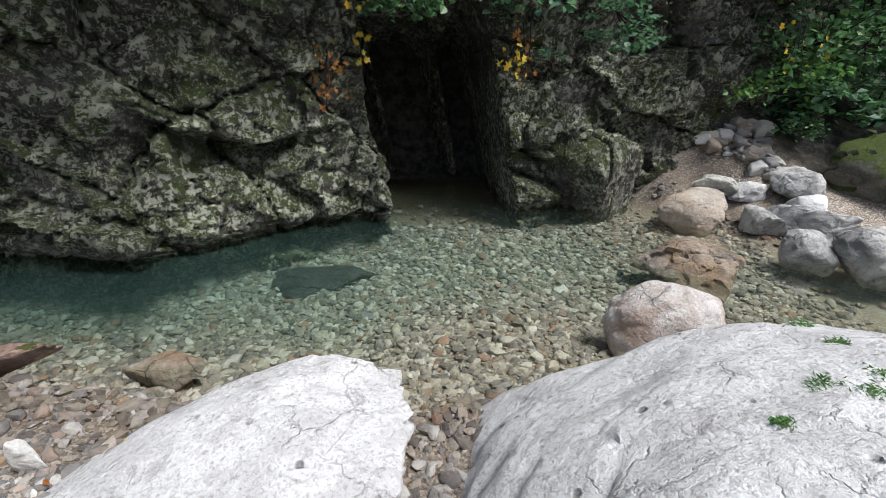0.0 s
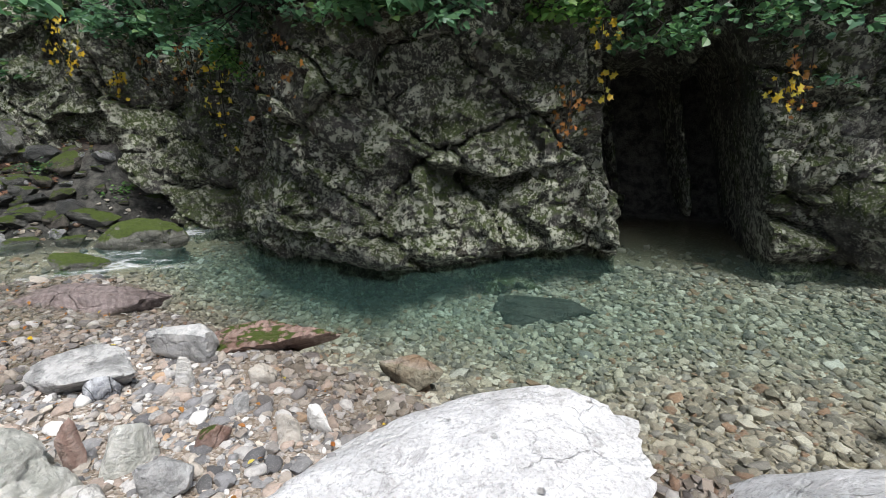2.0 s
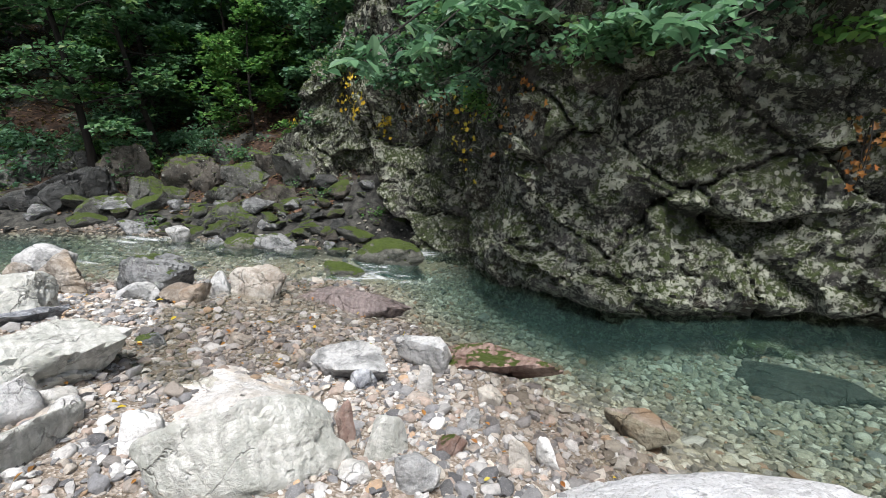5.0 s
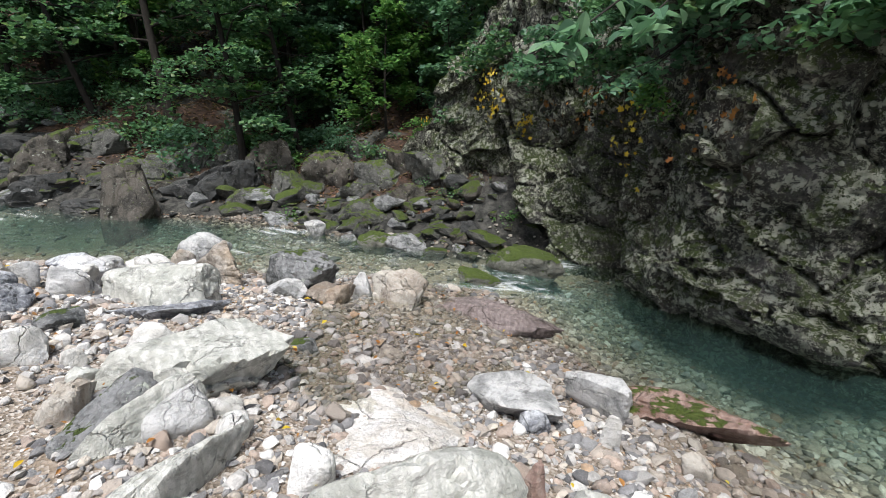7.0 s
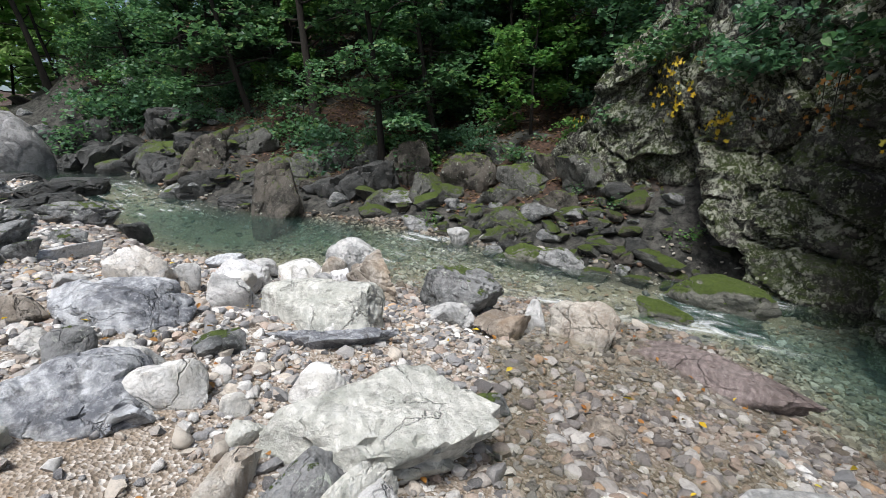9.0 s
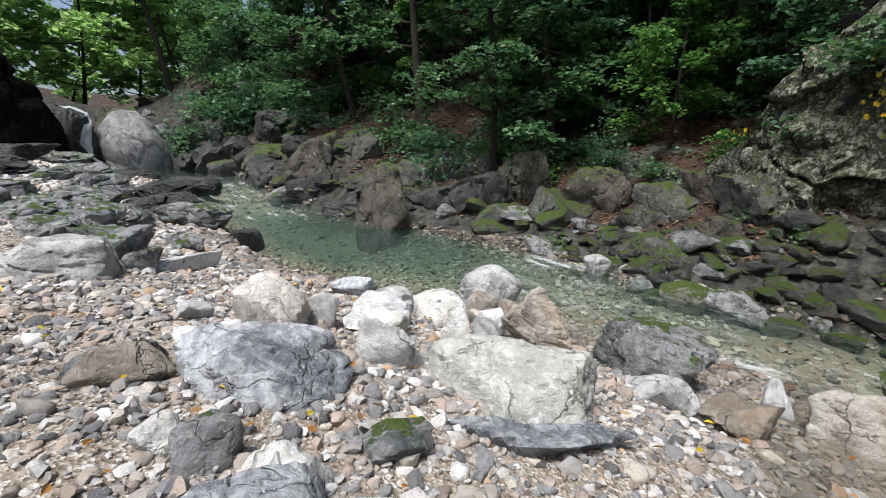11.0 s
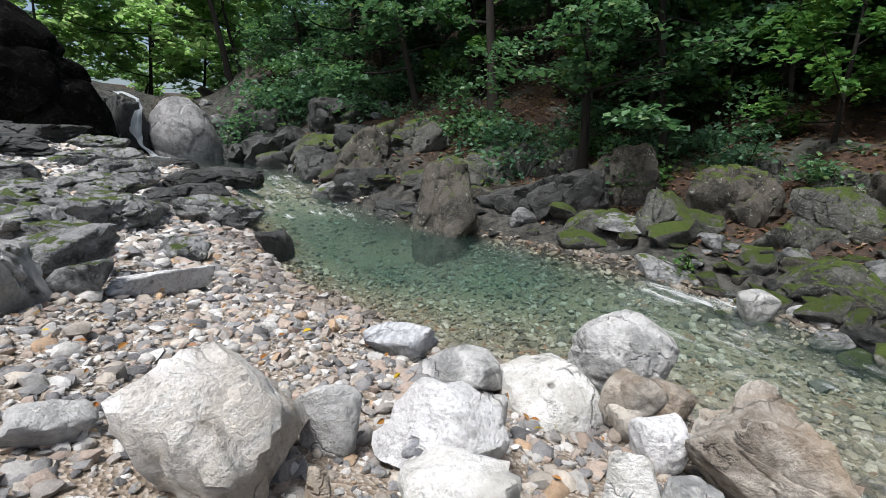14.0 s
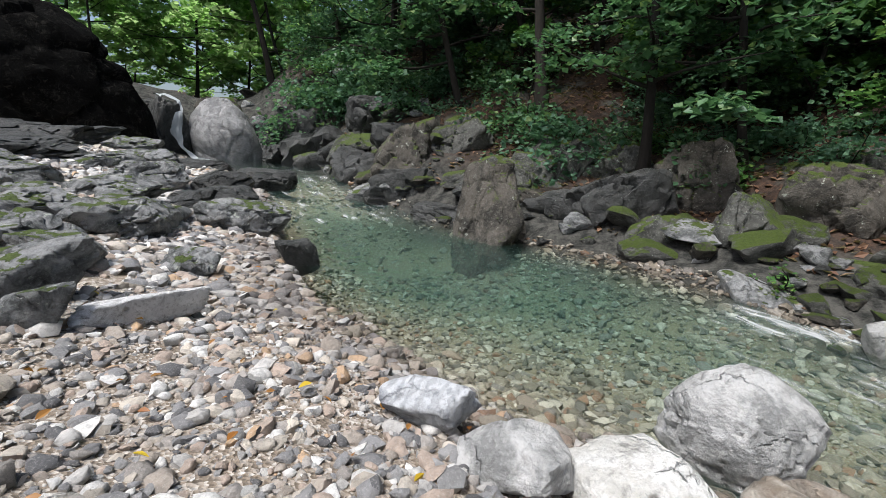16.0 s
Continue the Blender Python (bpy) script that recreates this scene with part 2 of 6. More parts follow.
def ground_material():
    n = Nodes("sand_gravel_and_forest_floor")
    v = n.coords()
    grit = n.cells(v, 55, "F1", "Color")
    tone = n.add("ShaderNodeSeparateColor", {"Color": grit}).outputs[0]
    sand = n.ramp(tone, ((0.0, (0.11, 0.09, 0.068)), (0.35, (0.22, 0.18, 0.14)), (0.7, (0.3, 0.265, 0.225)), (1.0, (0.5, 0.47, 0.43))))
    sand = n.mix(n.math("MULTIPLY", n.step(n.noise(v, 1.4, 5), 0.45, 0.65), 0.6), sand, (0.24, 0.19, 0.14))
    litter = n.mix(n.step(n.noise(v, 9, 6, 0.75), 0.4, 0.62), (0.018, 0.013, 0.01), (0.075, 0.042, 0.027))
    litter = n.mix(n.math("MULTIPLY", n.step(n.noise(v, 0.8, 5, 0.65), 0.54, 0.62), 0.9), litter, n.mix(n.noise(v, 7, 6, 0.7), (0.03, 0.034, 0.026), (0.14, 0.14, 0.125)))
    wild = n.add("ShaderNodeAttribute", attribute_name="wooded").outputs["Fac"]
    wet = n.add("ShaderNodeAttribute", attribute_name="bed").outputs["Fac"]
    damp = n.add("ShaderNodeAttribute", attribute_name="damp").outputs["Fac"]
    sand = n.mix(n.math("MULTIPLY", damp, 0.6), sand, n.mix(0.7, sand, (0.04, 0.03, 0.02)))
    col = n.mix(wet, sand, n.mix(0.5, sand, (0.2, 0.19, 0.13)))
    rocky = n.add("ShaderNodeAttribute", attribute_name="rocky").outputs["Fac"]
    col = n.mix(rocky, col, n.mix(n.step(n.noise(v, 5, 7, 0.75), 0.42, 0.6), (0.014, 0.015, 0.013), (0.075, 0.073, 0.065)))
    col = n.mix(wild, col, litter)
    height = n.math("ADD", n.cells(v, 55, "F1"), n.noise(v, 12, 6, 0.7))
    return n.done(col, 0.9, n.bump(height, 0.7, 0.02))


def pebble_material(name, stops, rough=0.7):
    n = Nodes(name)
    v = n.coords()
    rnd = n.math("FRACT", n.math("ADD", n.add("ShaderNodeNewGeometry").outputs["Random Per Island"], n.add("ShaderNodeObjectInfo").outputs["Random"]))
    col = n.ramp(rnd, stops, True)
    tone = n.math("FRACT", n.math("MULTIPLY", rnd, 53.0))
    col = n.mix(n.math("MULTIPLY", tone, 0.45), col, n.mix(0.7, col, (0.06, 0.06, 0.058)))
    col = n.mix(n.math("MULTIPLY", n.step(n.noise(v, 24, 7, 0.78), 0.46, 0.62), 0.65), col, n.mix(0.6, col, (0.1, 0.097, 0.092)))
    col = n.mix(n.math("MULTIPLY", n.step(n.noise(v, 110, 3, 0.7), 0.54, 0.64), 0.22), col, (0.62, 0.6, 0.57))
    damp = n.add("ShaderNodeAttribute", attribute_name="damp").outputs["Fac"]
    col = n.mix(n.math("MULTIPLY", damp, 0.85), col, n.mix(0.55, col, (0.085, 0.058, 0.036)))
    return n.done(col, n.math("SUBTRACT", rough, n.math("MULTIPLY", damp, 0.35)), n.bump(n.noise(v, 32, 8, 0.75), 0.8, 0.03))


BANKSTONE = pebble_material("bank_pebbles", ((0.0, (0.27, 0.27, 0.275)), (0.12, (0.58, 0.565, 0.54)), (0.24, (0.46, 0.4, 0.34)), (0.34, (0.8, 0.79, 0.76)), (0.42, (0.5, 0.4, 0.33)), (0.54, (0.3, 0.3, 0.3)), (0.66, (0.62, 0.56, 0.48)), (0.76, (0.13, 0.13, 0.135)), (0.85, (0.4, 0.37, 0.34)), (0.93, (0.82, 0.81, 0.78)), (0.98, (0.58, 0.4, 0.25))))
BEDSTONE = pebble_material("bed_pebbles", ((0.0, (0.14, 0.135, 0.12)), (0.14, (0.3, 0.27, 0.22)), (0.36, (0.44, 0.41, 0.34)), (0.55, (0.2, 0.185, 0.15)), (0.68, (0.56, 0.54, 0.48)), (0.84, (0.26, 0.25, 0.235)), (0.94, (0.3, 0.19, 0.13)), (1.0, (0.7, 0.68, 0.63))), 0.4)


def water_material():
    n = Nodes("clear_green_stream_water")
    n.tree.nodes.remove(n.shader)
    v = n.coords()
    depth = n.add("ShaderNodeAttribute", attribute_name="depth").outputs["Fac"]
    rush = n.add("ShaderNodeAttribute", attribute_name="rush").outputs["Fac"]
    clear = n.add("ShaderNodeBsdfTransparent", {"Color": n.ramp(depth, ((0.0, (0.97, 0.96, 0.92)), (0.3, (0.88, 0.92, 0.85)), (0.65, (0.6, 0.75, 0.67)), (1.0, (0.32, 0.5, 0.43))))})
    murk = n.add("ShaderNodeBsdfDiffuse", {"Color": (0.08, 0.165, 0.145, 1)})
    body = n.add("ShaderNodeMixShader", {0: n.math("ADD", n.math("MULTIPLY", n.step(depth, 0.25, 1.0), 0.16), n.math("MULTIPLY", n.math("MINIMUM", rush, 1.0), 0.22)), 1: clear.outputs[0], 2: murk.outputs[0]})
    wave = n.math("ADD", n.noise(v, 3.0, 3, 0.5, 0.8), n.math("MULTIPLY", n.noise(v, 11, 2, 0.5, 0.6), n.math("ADD", 0.12, n.math("MULTIPLY", rush, 1.5))))
    normal = n.bump(wave, 0.5, 0.04)
    gloss = n.add("ShaderNodeBsdfGlossy", {"Color": (1, 1, 1, 1), "Roughness": 0.06, "Normal": normal})
    fres = n.add("ShaderNodeFresnel", {"IOR": 1.33, "Normal": normal}).outputs[0]
    wet = n.add("ShaderNodeMixShader", {0: fres, 1: body.outputs[0], 2: gloss.outputs[0]})
    foam = n.add("ShaderNodeBsdfDiffuse", {"Color": (0.85, 0.87, 0.88, 1)})
    turned = n.add("ShaderNodeMapping", {"Vector": v, "Rotation": (0, 0, radians(-42))}).outputs[0]
    stretch = n.add("ShaderNodeMapping", {"Vector": turned, "Scale": (1.0, 2.6, 1.0)}).outputs[0]
    white = n.math("MULTIPLY", n.step(n.math("ADD", n.noise(stretch, 1.7, 6, 0.68, 0.5), n.math("MULTIPLY", rush, 0.12)), 0.6, 0.86), n.step(rush, 0.08, 0.5))
    top = n.add("ShaderNodeMixShader", {0: n.math("MULTIPLY", white, 0.62), 1: wet.outputs[0], 2: foam.outputs[0]})
    n.tree.links.new(top.outputs[0], n.out.inputs["Surface"])
    return n.mat


def leaf_material(name, stops, shine=0.45, thin=0.42):
    n = Nodes(name)
    rnd = n.math("FRACT", n.math("ADD", n.add("ShaderNodeNewGeometry").outputs["Random Per Island"], n.math("MULTIPLY", n.add("ShaderNodeObjectInfo").outputs["Random"], 0.35)))
    col = n.ramp(rnd, stops)
    n.done(col, shine, None, 0.35)
    trans = n.add("ShaderNodeBsdfTranslucent", {"Color": n.mix(0.3, col, (0.13, 0.3, 0.06), "MIX")})
    both = n.add("ShaderNodeMixShader", {0: thin, 1: n.shader.outputs[0], 2: trans.outputs[0]})
    n.tree.links.new(both.outputs[0], n.out.inputs["Surface"])
    return n.mat


LEAF = leaf_material("green_leaves", ((0.0, (0.04, 0.1, 0.05)), (0.5, (0.07, 0.16, 0.08)), (0.85, (0.11, 0.22, 0.105)), (1.0, (0.16, 0.23, 0.08))))
FRESH = leaf_material("fresh_green_leaves", ((0.0, (0.055, 0.15, 0.04)), (0.6, (0.1, 0.235, 0.06)), (1.0, (0.18, 0.3, 0.07))))
# valley light and mist put into a paler, more translucent leaf colour
BRIGHTLEAF = leaf_material("valley_leaves_lit_in_colour", ((0.0, (0.2, 0.36, 0.11)), (0.6, (0.4, 0.58, 0.22)), (1.0, (0.52, 0.66, 0.32))), 0.45, 0.8)
BLUELEAF = leaf_material("blue_green_leaves", ((0.0, (0.045, 0.11, 0.07)), (0.6, (0.095, 0.2, 0.125)), (1.0, (0.15, 0.27, 0.17))), 0.45, 0.5)
PALELEAF = leaf_material("pale_green_compound_leaves", ((0.0, (0.09, 0.2, 0.12)), (0.6, (0.17, 0.31, 0.2)), (1.0, (0.25, 0.39, 0.25))), 0.45, 0.58)
YELLOW = leaf_material("yellow_autumn_leaves", ((0.0, (0.62, 0.4, 0.03)), (0.6, (0.72, 0.52, 0.05)), (1.0, (0.5, 0.46, 0.08))))
RUST = leaf_material("rust_autumn_leaves", ((0.0, (0.3, 0.1, 0.03)), (0.6, (0.42, 0.19, 0.05)), (1.0, (0.24, 0.12, 0.05))))
DEADLEAF = leaf_material("dead_leaf_litter", ((0.0, (0.1, 0.048, 0.03)), (0.5, (0.2, 0.1, 0.065)), (0.9, (0.3, 0.18, 0.12)), (1.0, (0.38, 0.28, 0.2))), 0.6)


def bark_material():
    n = Nodes("dark_bark")
    v = n.add("ShaderNodeMapping", {"Vector": n.coords(), "Scale": (6, 6, 1.2)}).outputs[0]
    f = n.noise(v, 3, 7, 0.7)
    return n.done(n.mix(f, (0.008, 0.007, 0.006), (0.04, 0.034, 0.028)), 0.9, n.bump(f, 0.8, 0.03))


BARK, CLIFF, GROUND, WATER = bark_material(), cliff_material(), ground_material(), water_material()


def foam_material():
    n = Nodes("white_water")
    v = n.add("ShaderNodeMapping", {"Vector": n.coords(), "Scale": (8, 8, 1.2)}).outputs[0]
    f = n.noise(v, 2, 6, 0.7)
    return n.done(n.mix(f, (0.2, 0.23, 0.25), (0.55, 0.58, 0.6)), 0.35, n.bump(f, 0.5, 0.03))


FOAM = foam_material()

# ---- the lie of the land: the stream's line and the ground beside it ----
# x, y, water level, half width towards the gravel bank, half width towards the wooded bank, depth, rise of the far side
STREAM = (
    (-150, -88, 9.0, 6.0, 6.0, 0.2, 0.4),
    (-80, -46, 7.0, 4.0, 4.0, 0.2, 0.5),
    (-46, -25, 5.6, 2.0, 2.0, 0.2, 0.8),
    (-31, -16.5, 4.9, 1.6, 1.6, 0.2, 0.8),
    (-26.6, -13.6, 4.3, 1.2, 1.2, 0.2, 1.2),
    (-24.6, -12.2, 1.95, 1.6, 2.2, 0.5, 1.2),
    (-20.6, -8.8, 1.85, 1.6, 1.8, 0.4, 0.5),
    (-18.5, -6.6, 1.6, 1.1, 1.2, 0.3, 0.9),
    (-17.3, -5.7, 1.12, 1.2, 1.5, 0.25, 0.9),
    (-16.1, -4.7, 0.9, 1.3, 1.6, 0.8, 0.5),
    (-13.4, -2.6, 0.8, 2.0, 3.0, 1.3, 0.3),
    (-11.6, 0.0, 0.76, 2.6, 2.0, 0.5, 0.3),
    (-10.6, 1.6, 0.5, 1.75, 1.2, 0.34, 0.45),
    (-9.3, 3.3, 0.26, 1.3, 1.2, 0.3, 0.5),
    (-8.5, 3.95, 0.22, 0.9, 1.4, 0.22, 0.5),
    (-7.6, 4.5, 0.05, 1.2, 3.3, 0.35, 2.6),
    (-5.6, 4.5, 0.04, 1.35, 3.2, 0.75, 2.6),
    (-3.4, 4.5, 0.04, 1.6, 2.8, 0.8, 2.6),
    (-1.0, 4.9, 0.04, 2.5, 4.8, 0.6, 2.6),
    (1.5, 5.3, 0.03, 3.0, 5.6, 0.42, 2.6),
    (4.0, 4.7, 0.0, 1.6, 1.3, 0.3, 0.3),
    (7.5, 3.6, -0.15, 1.5, 1.5, 0.3, 0.4),
    (16.0, 1.0, -0.6, 1.6, 1.6, 0.3, 0.6),
    (40.0, -4.0, -2.0, 1.6, 1.6, 0.3, 0.6),
)


def hash3(ix, iy, iz, s):
    """Pseudo-random numbers in 0..1 for whole-number cells."""
    n = (ix.astype(np.int64) * 374761393 + iy.astype(np.int64) * 668265263 + iz.astype(np.int64) * 2147483647 + s * 974634777) & 0xFFFFFFFF
    n = ((n ^ (n >> 13)) * 1274126177) & 0xFFFFFFFF
    n = ((n ^ (n >> 15)) * 2246822519) & 0xFFFFFFFF
    return ((n ^ (n >> 16)) & 0xFFFFFF) / float(0x1000000)


def vnoise(p, s=0):
    """Smooth value noise in -1..1 at the points p (n x 3)."""
    i = np.floor(p)
    f = p - i
    f = f * f * (3 - 2 * f)
    i = i.astype(np.int64)
    out = np.zeros(len(p))
    for a in (0, 1):
        for b in (0, 1):
            for c in (0, 1):
                w = (f[:, 0] if a else 1 - f[:, 0]) * (f[:, 1] if b else 1 - f[:, 1]) * (f[:, 2] if c else 1 - f[:, 2])
                out += w * hash3(i[:, 0] + a, i[:, 1] + b, i[:, 2] + c, s)
    return out * 2 - 1


def fbm(p, octaves=4, s=0):
    out, amp, q = np.zeros(len(p)), 1.0, np.array(p, float)
    for k in range(octaves):
        out += amp * vnoise(q, s + k)
        q, amp = q * 2.03 + 11.7, amp * 0.5
    return out


def blocks(p, s=0):
    """Broken-rock relief: every cell of a jittered grid is a tilted facet. Returns the relief and the distance to the nearest joint."""
    i = np.floor(p).astype(np.int64)
    best, second = np.full(len(p), 9e9), np.full(len(p), 9e9)
    relief = np.zeros(len(p))
    for a in (-1, 0, 1):
        for b in (-1, 0, 1):
            for c in (-1, 0, 1):
                x, y, z = i[:, 0] + a, i[:, 1] + b, i[:, 2] + c
                centre = np.stack([x + hash3(x, y, z, s), y + hash3(x, y, z, s + 1), z + hash3(x, y, z, s + 2)], 1)
                d = p - centre
                dist = np.sqrt((d * d).sum(1))
                facet = hash3(x, y, z, s + 3) - 0.5 + sum(d[:, k] * (hash3(x, y, z, s + 4 + k) - 0.5) * 1.3 for k in range(3))
                nearer = dist < best
                second = np.where(nearer, best, np.minimum(second, dist))
                relief = np.where(nearer, facet, relief)
                best = np.where(nearer, dist, best)
    return relief, second - best


def smooth(a, b, x):
    t = np.clip((x - a) / (b - a), 0, 1)
    return t * t * (3 - 2 * t)


def dense_stream(step=0.25):
    rows = np.array(STREAM, float)
    out = []
    for a, b in zip(rows[:-1], rows[1:]):
        n = max(2, int(np.hypot(*(b - a)[:2]) / step))
        out += [a + (b - a) * k / n for k in range(n)]
    out = np.array(out)
    for _ in range(6):
        out[1:-1] = (out[:-2] + 2 * out[1:-1] + out[2:]) / 4
    return out


LINE = dense_stream()
WAY = np.gradient(LINE[:, :2], axis=0)
WAY /= np.linalg.norm(WAY, axis=1)[:, None]


def stream_at(x, y):
    """For points of the plan: water level, signed distance from the stream's line (positive to the wooded bank), half widths, depth, far rise."""
    x, y = np.asarray(x, float), np.asarray(y, float)
    res = np.zeros((7, len(x)))
    for k in range(0, len(x), 4000):
        dx = x[k:k + 4000, None] - LINE[None, :, 0]
        dy = y[k:k + 4000, None] - LINE[None, :, 1]
        d = np.sqrt(dx * dx + dy * dy)
        near = d.min(1)
        w = np.exp(-(d - near[:, None]) * 2.2)
        w /= w.sum(1)[:, None]
        j = d.argmin(1)
        cross = WAY[j, 0] * dy[np.arange(len(j)), j] - WAY[j, 1] * dx[np.arange(len(j)), j]
        res[0, k:k + 4000] = w @ LINE[:, 2]
        res[1, k:k + 4000] = near * np.where(cross > 0, 1, -1)
        for m in range(3, 7):
            res[m - 1, k:k + 4000] = w @ LINE[:, m]
        res[6, k:k + 4000] = (w @ np.arange(len(LINE)))
    return res


def ground(x, y, fine=True):
    """Height of the ground at points of the plan, and the water level there."""
    x, y = np.asarray(x, float), np.asarray(y, float)
    zw, d, wn, wf, depth, rise, _ = stream_at(x, y)
    q = np.stack([x, y, np.zeros_like(x)], 1)
    wig = 0.25 * vnoise(q * 0.9, 3) + 0.12 * vnoise(q * 2.3, 4)
    dn, df = -d - wn + wig, d - wf + wig
    inside = np.clip(np.where(d < 0, -d / wn, d / wf), 0, 1)
    z = zw - depth * (1 - inside ** 1.8)
    near = 0.18 * np.clip(dn, 0, 3) + 0.1 * np.clip(dn - 3, 0, 5) + 0.75 * np.clip(dn - 7, 0, 16)
    far = rise * np.clip(df, 0, 2.4) + np.where(rise > 1.8, 1.0, 0.55) * np.clip(df - 2.4, 0, 22)
    z = np.where(dn > 0, zw + near, np.where(df > 0, zw + far, z))
    z = z + 0.13 * np.exp(-((x - 0.7) / 1.3) ** 2 - ((y - 4.1) / 1.1) ** 2)
    if fine:
        rough = smooth(0.0, 3.0, df)
        z = z + 0.05 * fbm(q * 1.1, 3, 7) + 0.012 * fbm(q * 7, 2, 9) + rough * 0.35 * fbm(q * 0.55, 3, 17)
    return z, zw


# ---- mesh helpers ----
def mesh_from(name, verts, faces, material=None, smooth_shade=True, attributes=None, crease=None):
    """A mesh from arrays: faces is n x 3 or n x 4."""
    verts, faces = np.asarray(verts, np.float32), np.asarray(faces, np.int32)
    me = bpy.data.meshes.new(name)
    n, k = faces.shape
    me.vertices.add(len(verts))
    me.vertices.foreach_set("co", verts.ravel())
    me.loops.add(n * k)
    me.loops.foreach_set("vertex_index", faces.ravel())
    me.polygons.add(n)
    me.polygons.foreach_set("loop_start", np.arange(0, n * k, k, dtype=np.int32))
    me.polygons.foreach_set("use_smooth", np.full(n, smooth_shade))
    for key, values in (attributes or {}).items():
        me.attributes.new(key, "FLOAT", "POINT").data.foreach_set("value", np.asarray(values, np.float32))
    me.update(calc_edges=True)
    me.validate()
    if crease:
        me.set_sharp_from_angle(angle=radians(crease))
    if material:
        me.materials.append(material)
    return me


def part(name, me, parent, label=""):
    ob = new(name, me)
    ob.parent = parent
    return tagged(ob, label) if label else ob


def grid_faces(nu, nv):
    a = (np.arange(nu - 1)[:, None] * nv + np.arange(nv - 1)[None]).ravel()
    return np.stack([a, a + nv, a + nv + 1, a + 1], 1)


def spread(dense_a, dense_b, step, far_a, far_b):
    """Grid lines: even between dense_a and dense_b, then ever wider out to the far ends."""
    out = list(np.arange(dense_a, dense_b, step))
    s, v = step, dense_b
    while v < far_b:
        out.append(v)
        s *= 1.12
        v += s
    out.append(far_b)
    s, v = step, dense_a
    while v > far_a:
        s *= 1.12
        v -= s
        out.insert(0, max(v, far_a))
    return np.array(out)


def seep(x, y):
    """The patch of the bank over which a thin film of water runs from the riffle to the pool: 1 inside, 0 outside."""
    u, v = (x + 6.3) * 0.8 + (y - 1.7) * -0.6, (x + 6.3) * 0.6 + (y - 1.7) * 0.8
    return smooth(1.15, 0.75, np.sqrt((u / 2.6) ** 2 + (v / 1.15) ** 2) + 0.18 * vnoise(np.stack([x, y, x * 0], 1) * 1.6, 91))


# ---- ground: one sheet from the stream bed to the wooded slopes and beyond ----
gx, gy = spread(-17, 5, 0.1, -400, 300), spread(-7, 8, 0.1, -300, 300)
GX, GY = np.meshgrid(gx, gy, indexing="ij")
fx, fy = GX.ravel(), GY.ravel()
gz, gw = ground(fx, fy)
zw, d, wnear, wfar, dep, rise, along = stream_at(fx, fy)
ground_ob = tagged(new("ground", mesh_from("ground", np.stack([fx, fy, gz], 1), grid_faces(len(gx), len(gy)), GROUND, True,
    {"wooded": np.maximum(smooth(1.0, 2.4, d - wfar) * smooth(4.0, 2.0, fx), smooth(6.5, 8.5, -d - wnear)), "rocky": np.maximum.reduce([smooth(-0.9, -0.1, d - wfar) * smooth(4.0, 2.0, fx), smooth(-18, -21, fx), smooth(1.0, 2.2, d - wfar) * smooth(2.0, 3.0, fx)]), "bed": smooth(0.03, -0.1, gz - gw), "damp": np.maximum(smooth(0.22, 0.02, gz - gw) * smooth(-0.1, 0.0, gz - gw), seep(fx, fy))})),
    "sandy gravel bank and leaf-littered forest slope beside the stream", "ground", kind="structure")

# ---- water: one sheet down the pools and riffles ----
wx, wy = np.arange(-27, 12, 0.1), np.arange(-15, 9.6, 0.1)
WX, WY = np.meshgrid(wx, wy, indexing="ij")
fx, fy = WX.ravel(), WY.ravel()
zw, d, wnear, wfar, dep, rise, along = stream_at(fx, fy)
gz, _ = ground(fx, fy)
fall = np.abs(np.gradient(LINE[:, 2])) / 0.25
rush = smooth(0.03, 0.13, np.interp(along, np.arange(len(LINE)), fall))
rush = rush * np.where((fx > -12) & (fx < -8.8), 0.42, np.where(fx < -14.6, 0.55, 1.0))
rush = np.maximum(rush, 1.35 * np.exp(-((0.82 * (fx + 7.5) + 0.57 * (fy - 4.12)) / 0.75) ** 2 - ((0.82 * (fy - 4.12) - 0.57 * (fx + 7.5)) / 0.3) ** 2))
q = np.stack([fx, fy, fx * 0], 1)
wz = zw + rush * 0.03 * fbm(q * 3.5, 3, 31) + 0.003 * vnoise(q * 2, 33)
keep = (gz < wz + 0.12) & (-d < wnear + 0.7) & (d < wfar + 0.5) & (along > np.argmin(np.abs(LINE[:, 0] + 25.0)))
faces = grid_faces(len(wx), len(wy))
faces = faces[keep[faces].all(1)]
used, back = np.unique(faces, return_inverse=True)
water = tagged(new("water", mesh_from("water", np.stack([fx, fy, wz], 1)[used], back.reshape(-1, 4), WATER, True,
    {"depth": np.clip((wz - gz) / 0.8, 0, 1)[used], "rush": rush[used]})),
    "clear green mountain stream running through shallow pools", "water", kind="structure")
water.visible_shadow = False
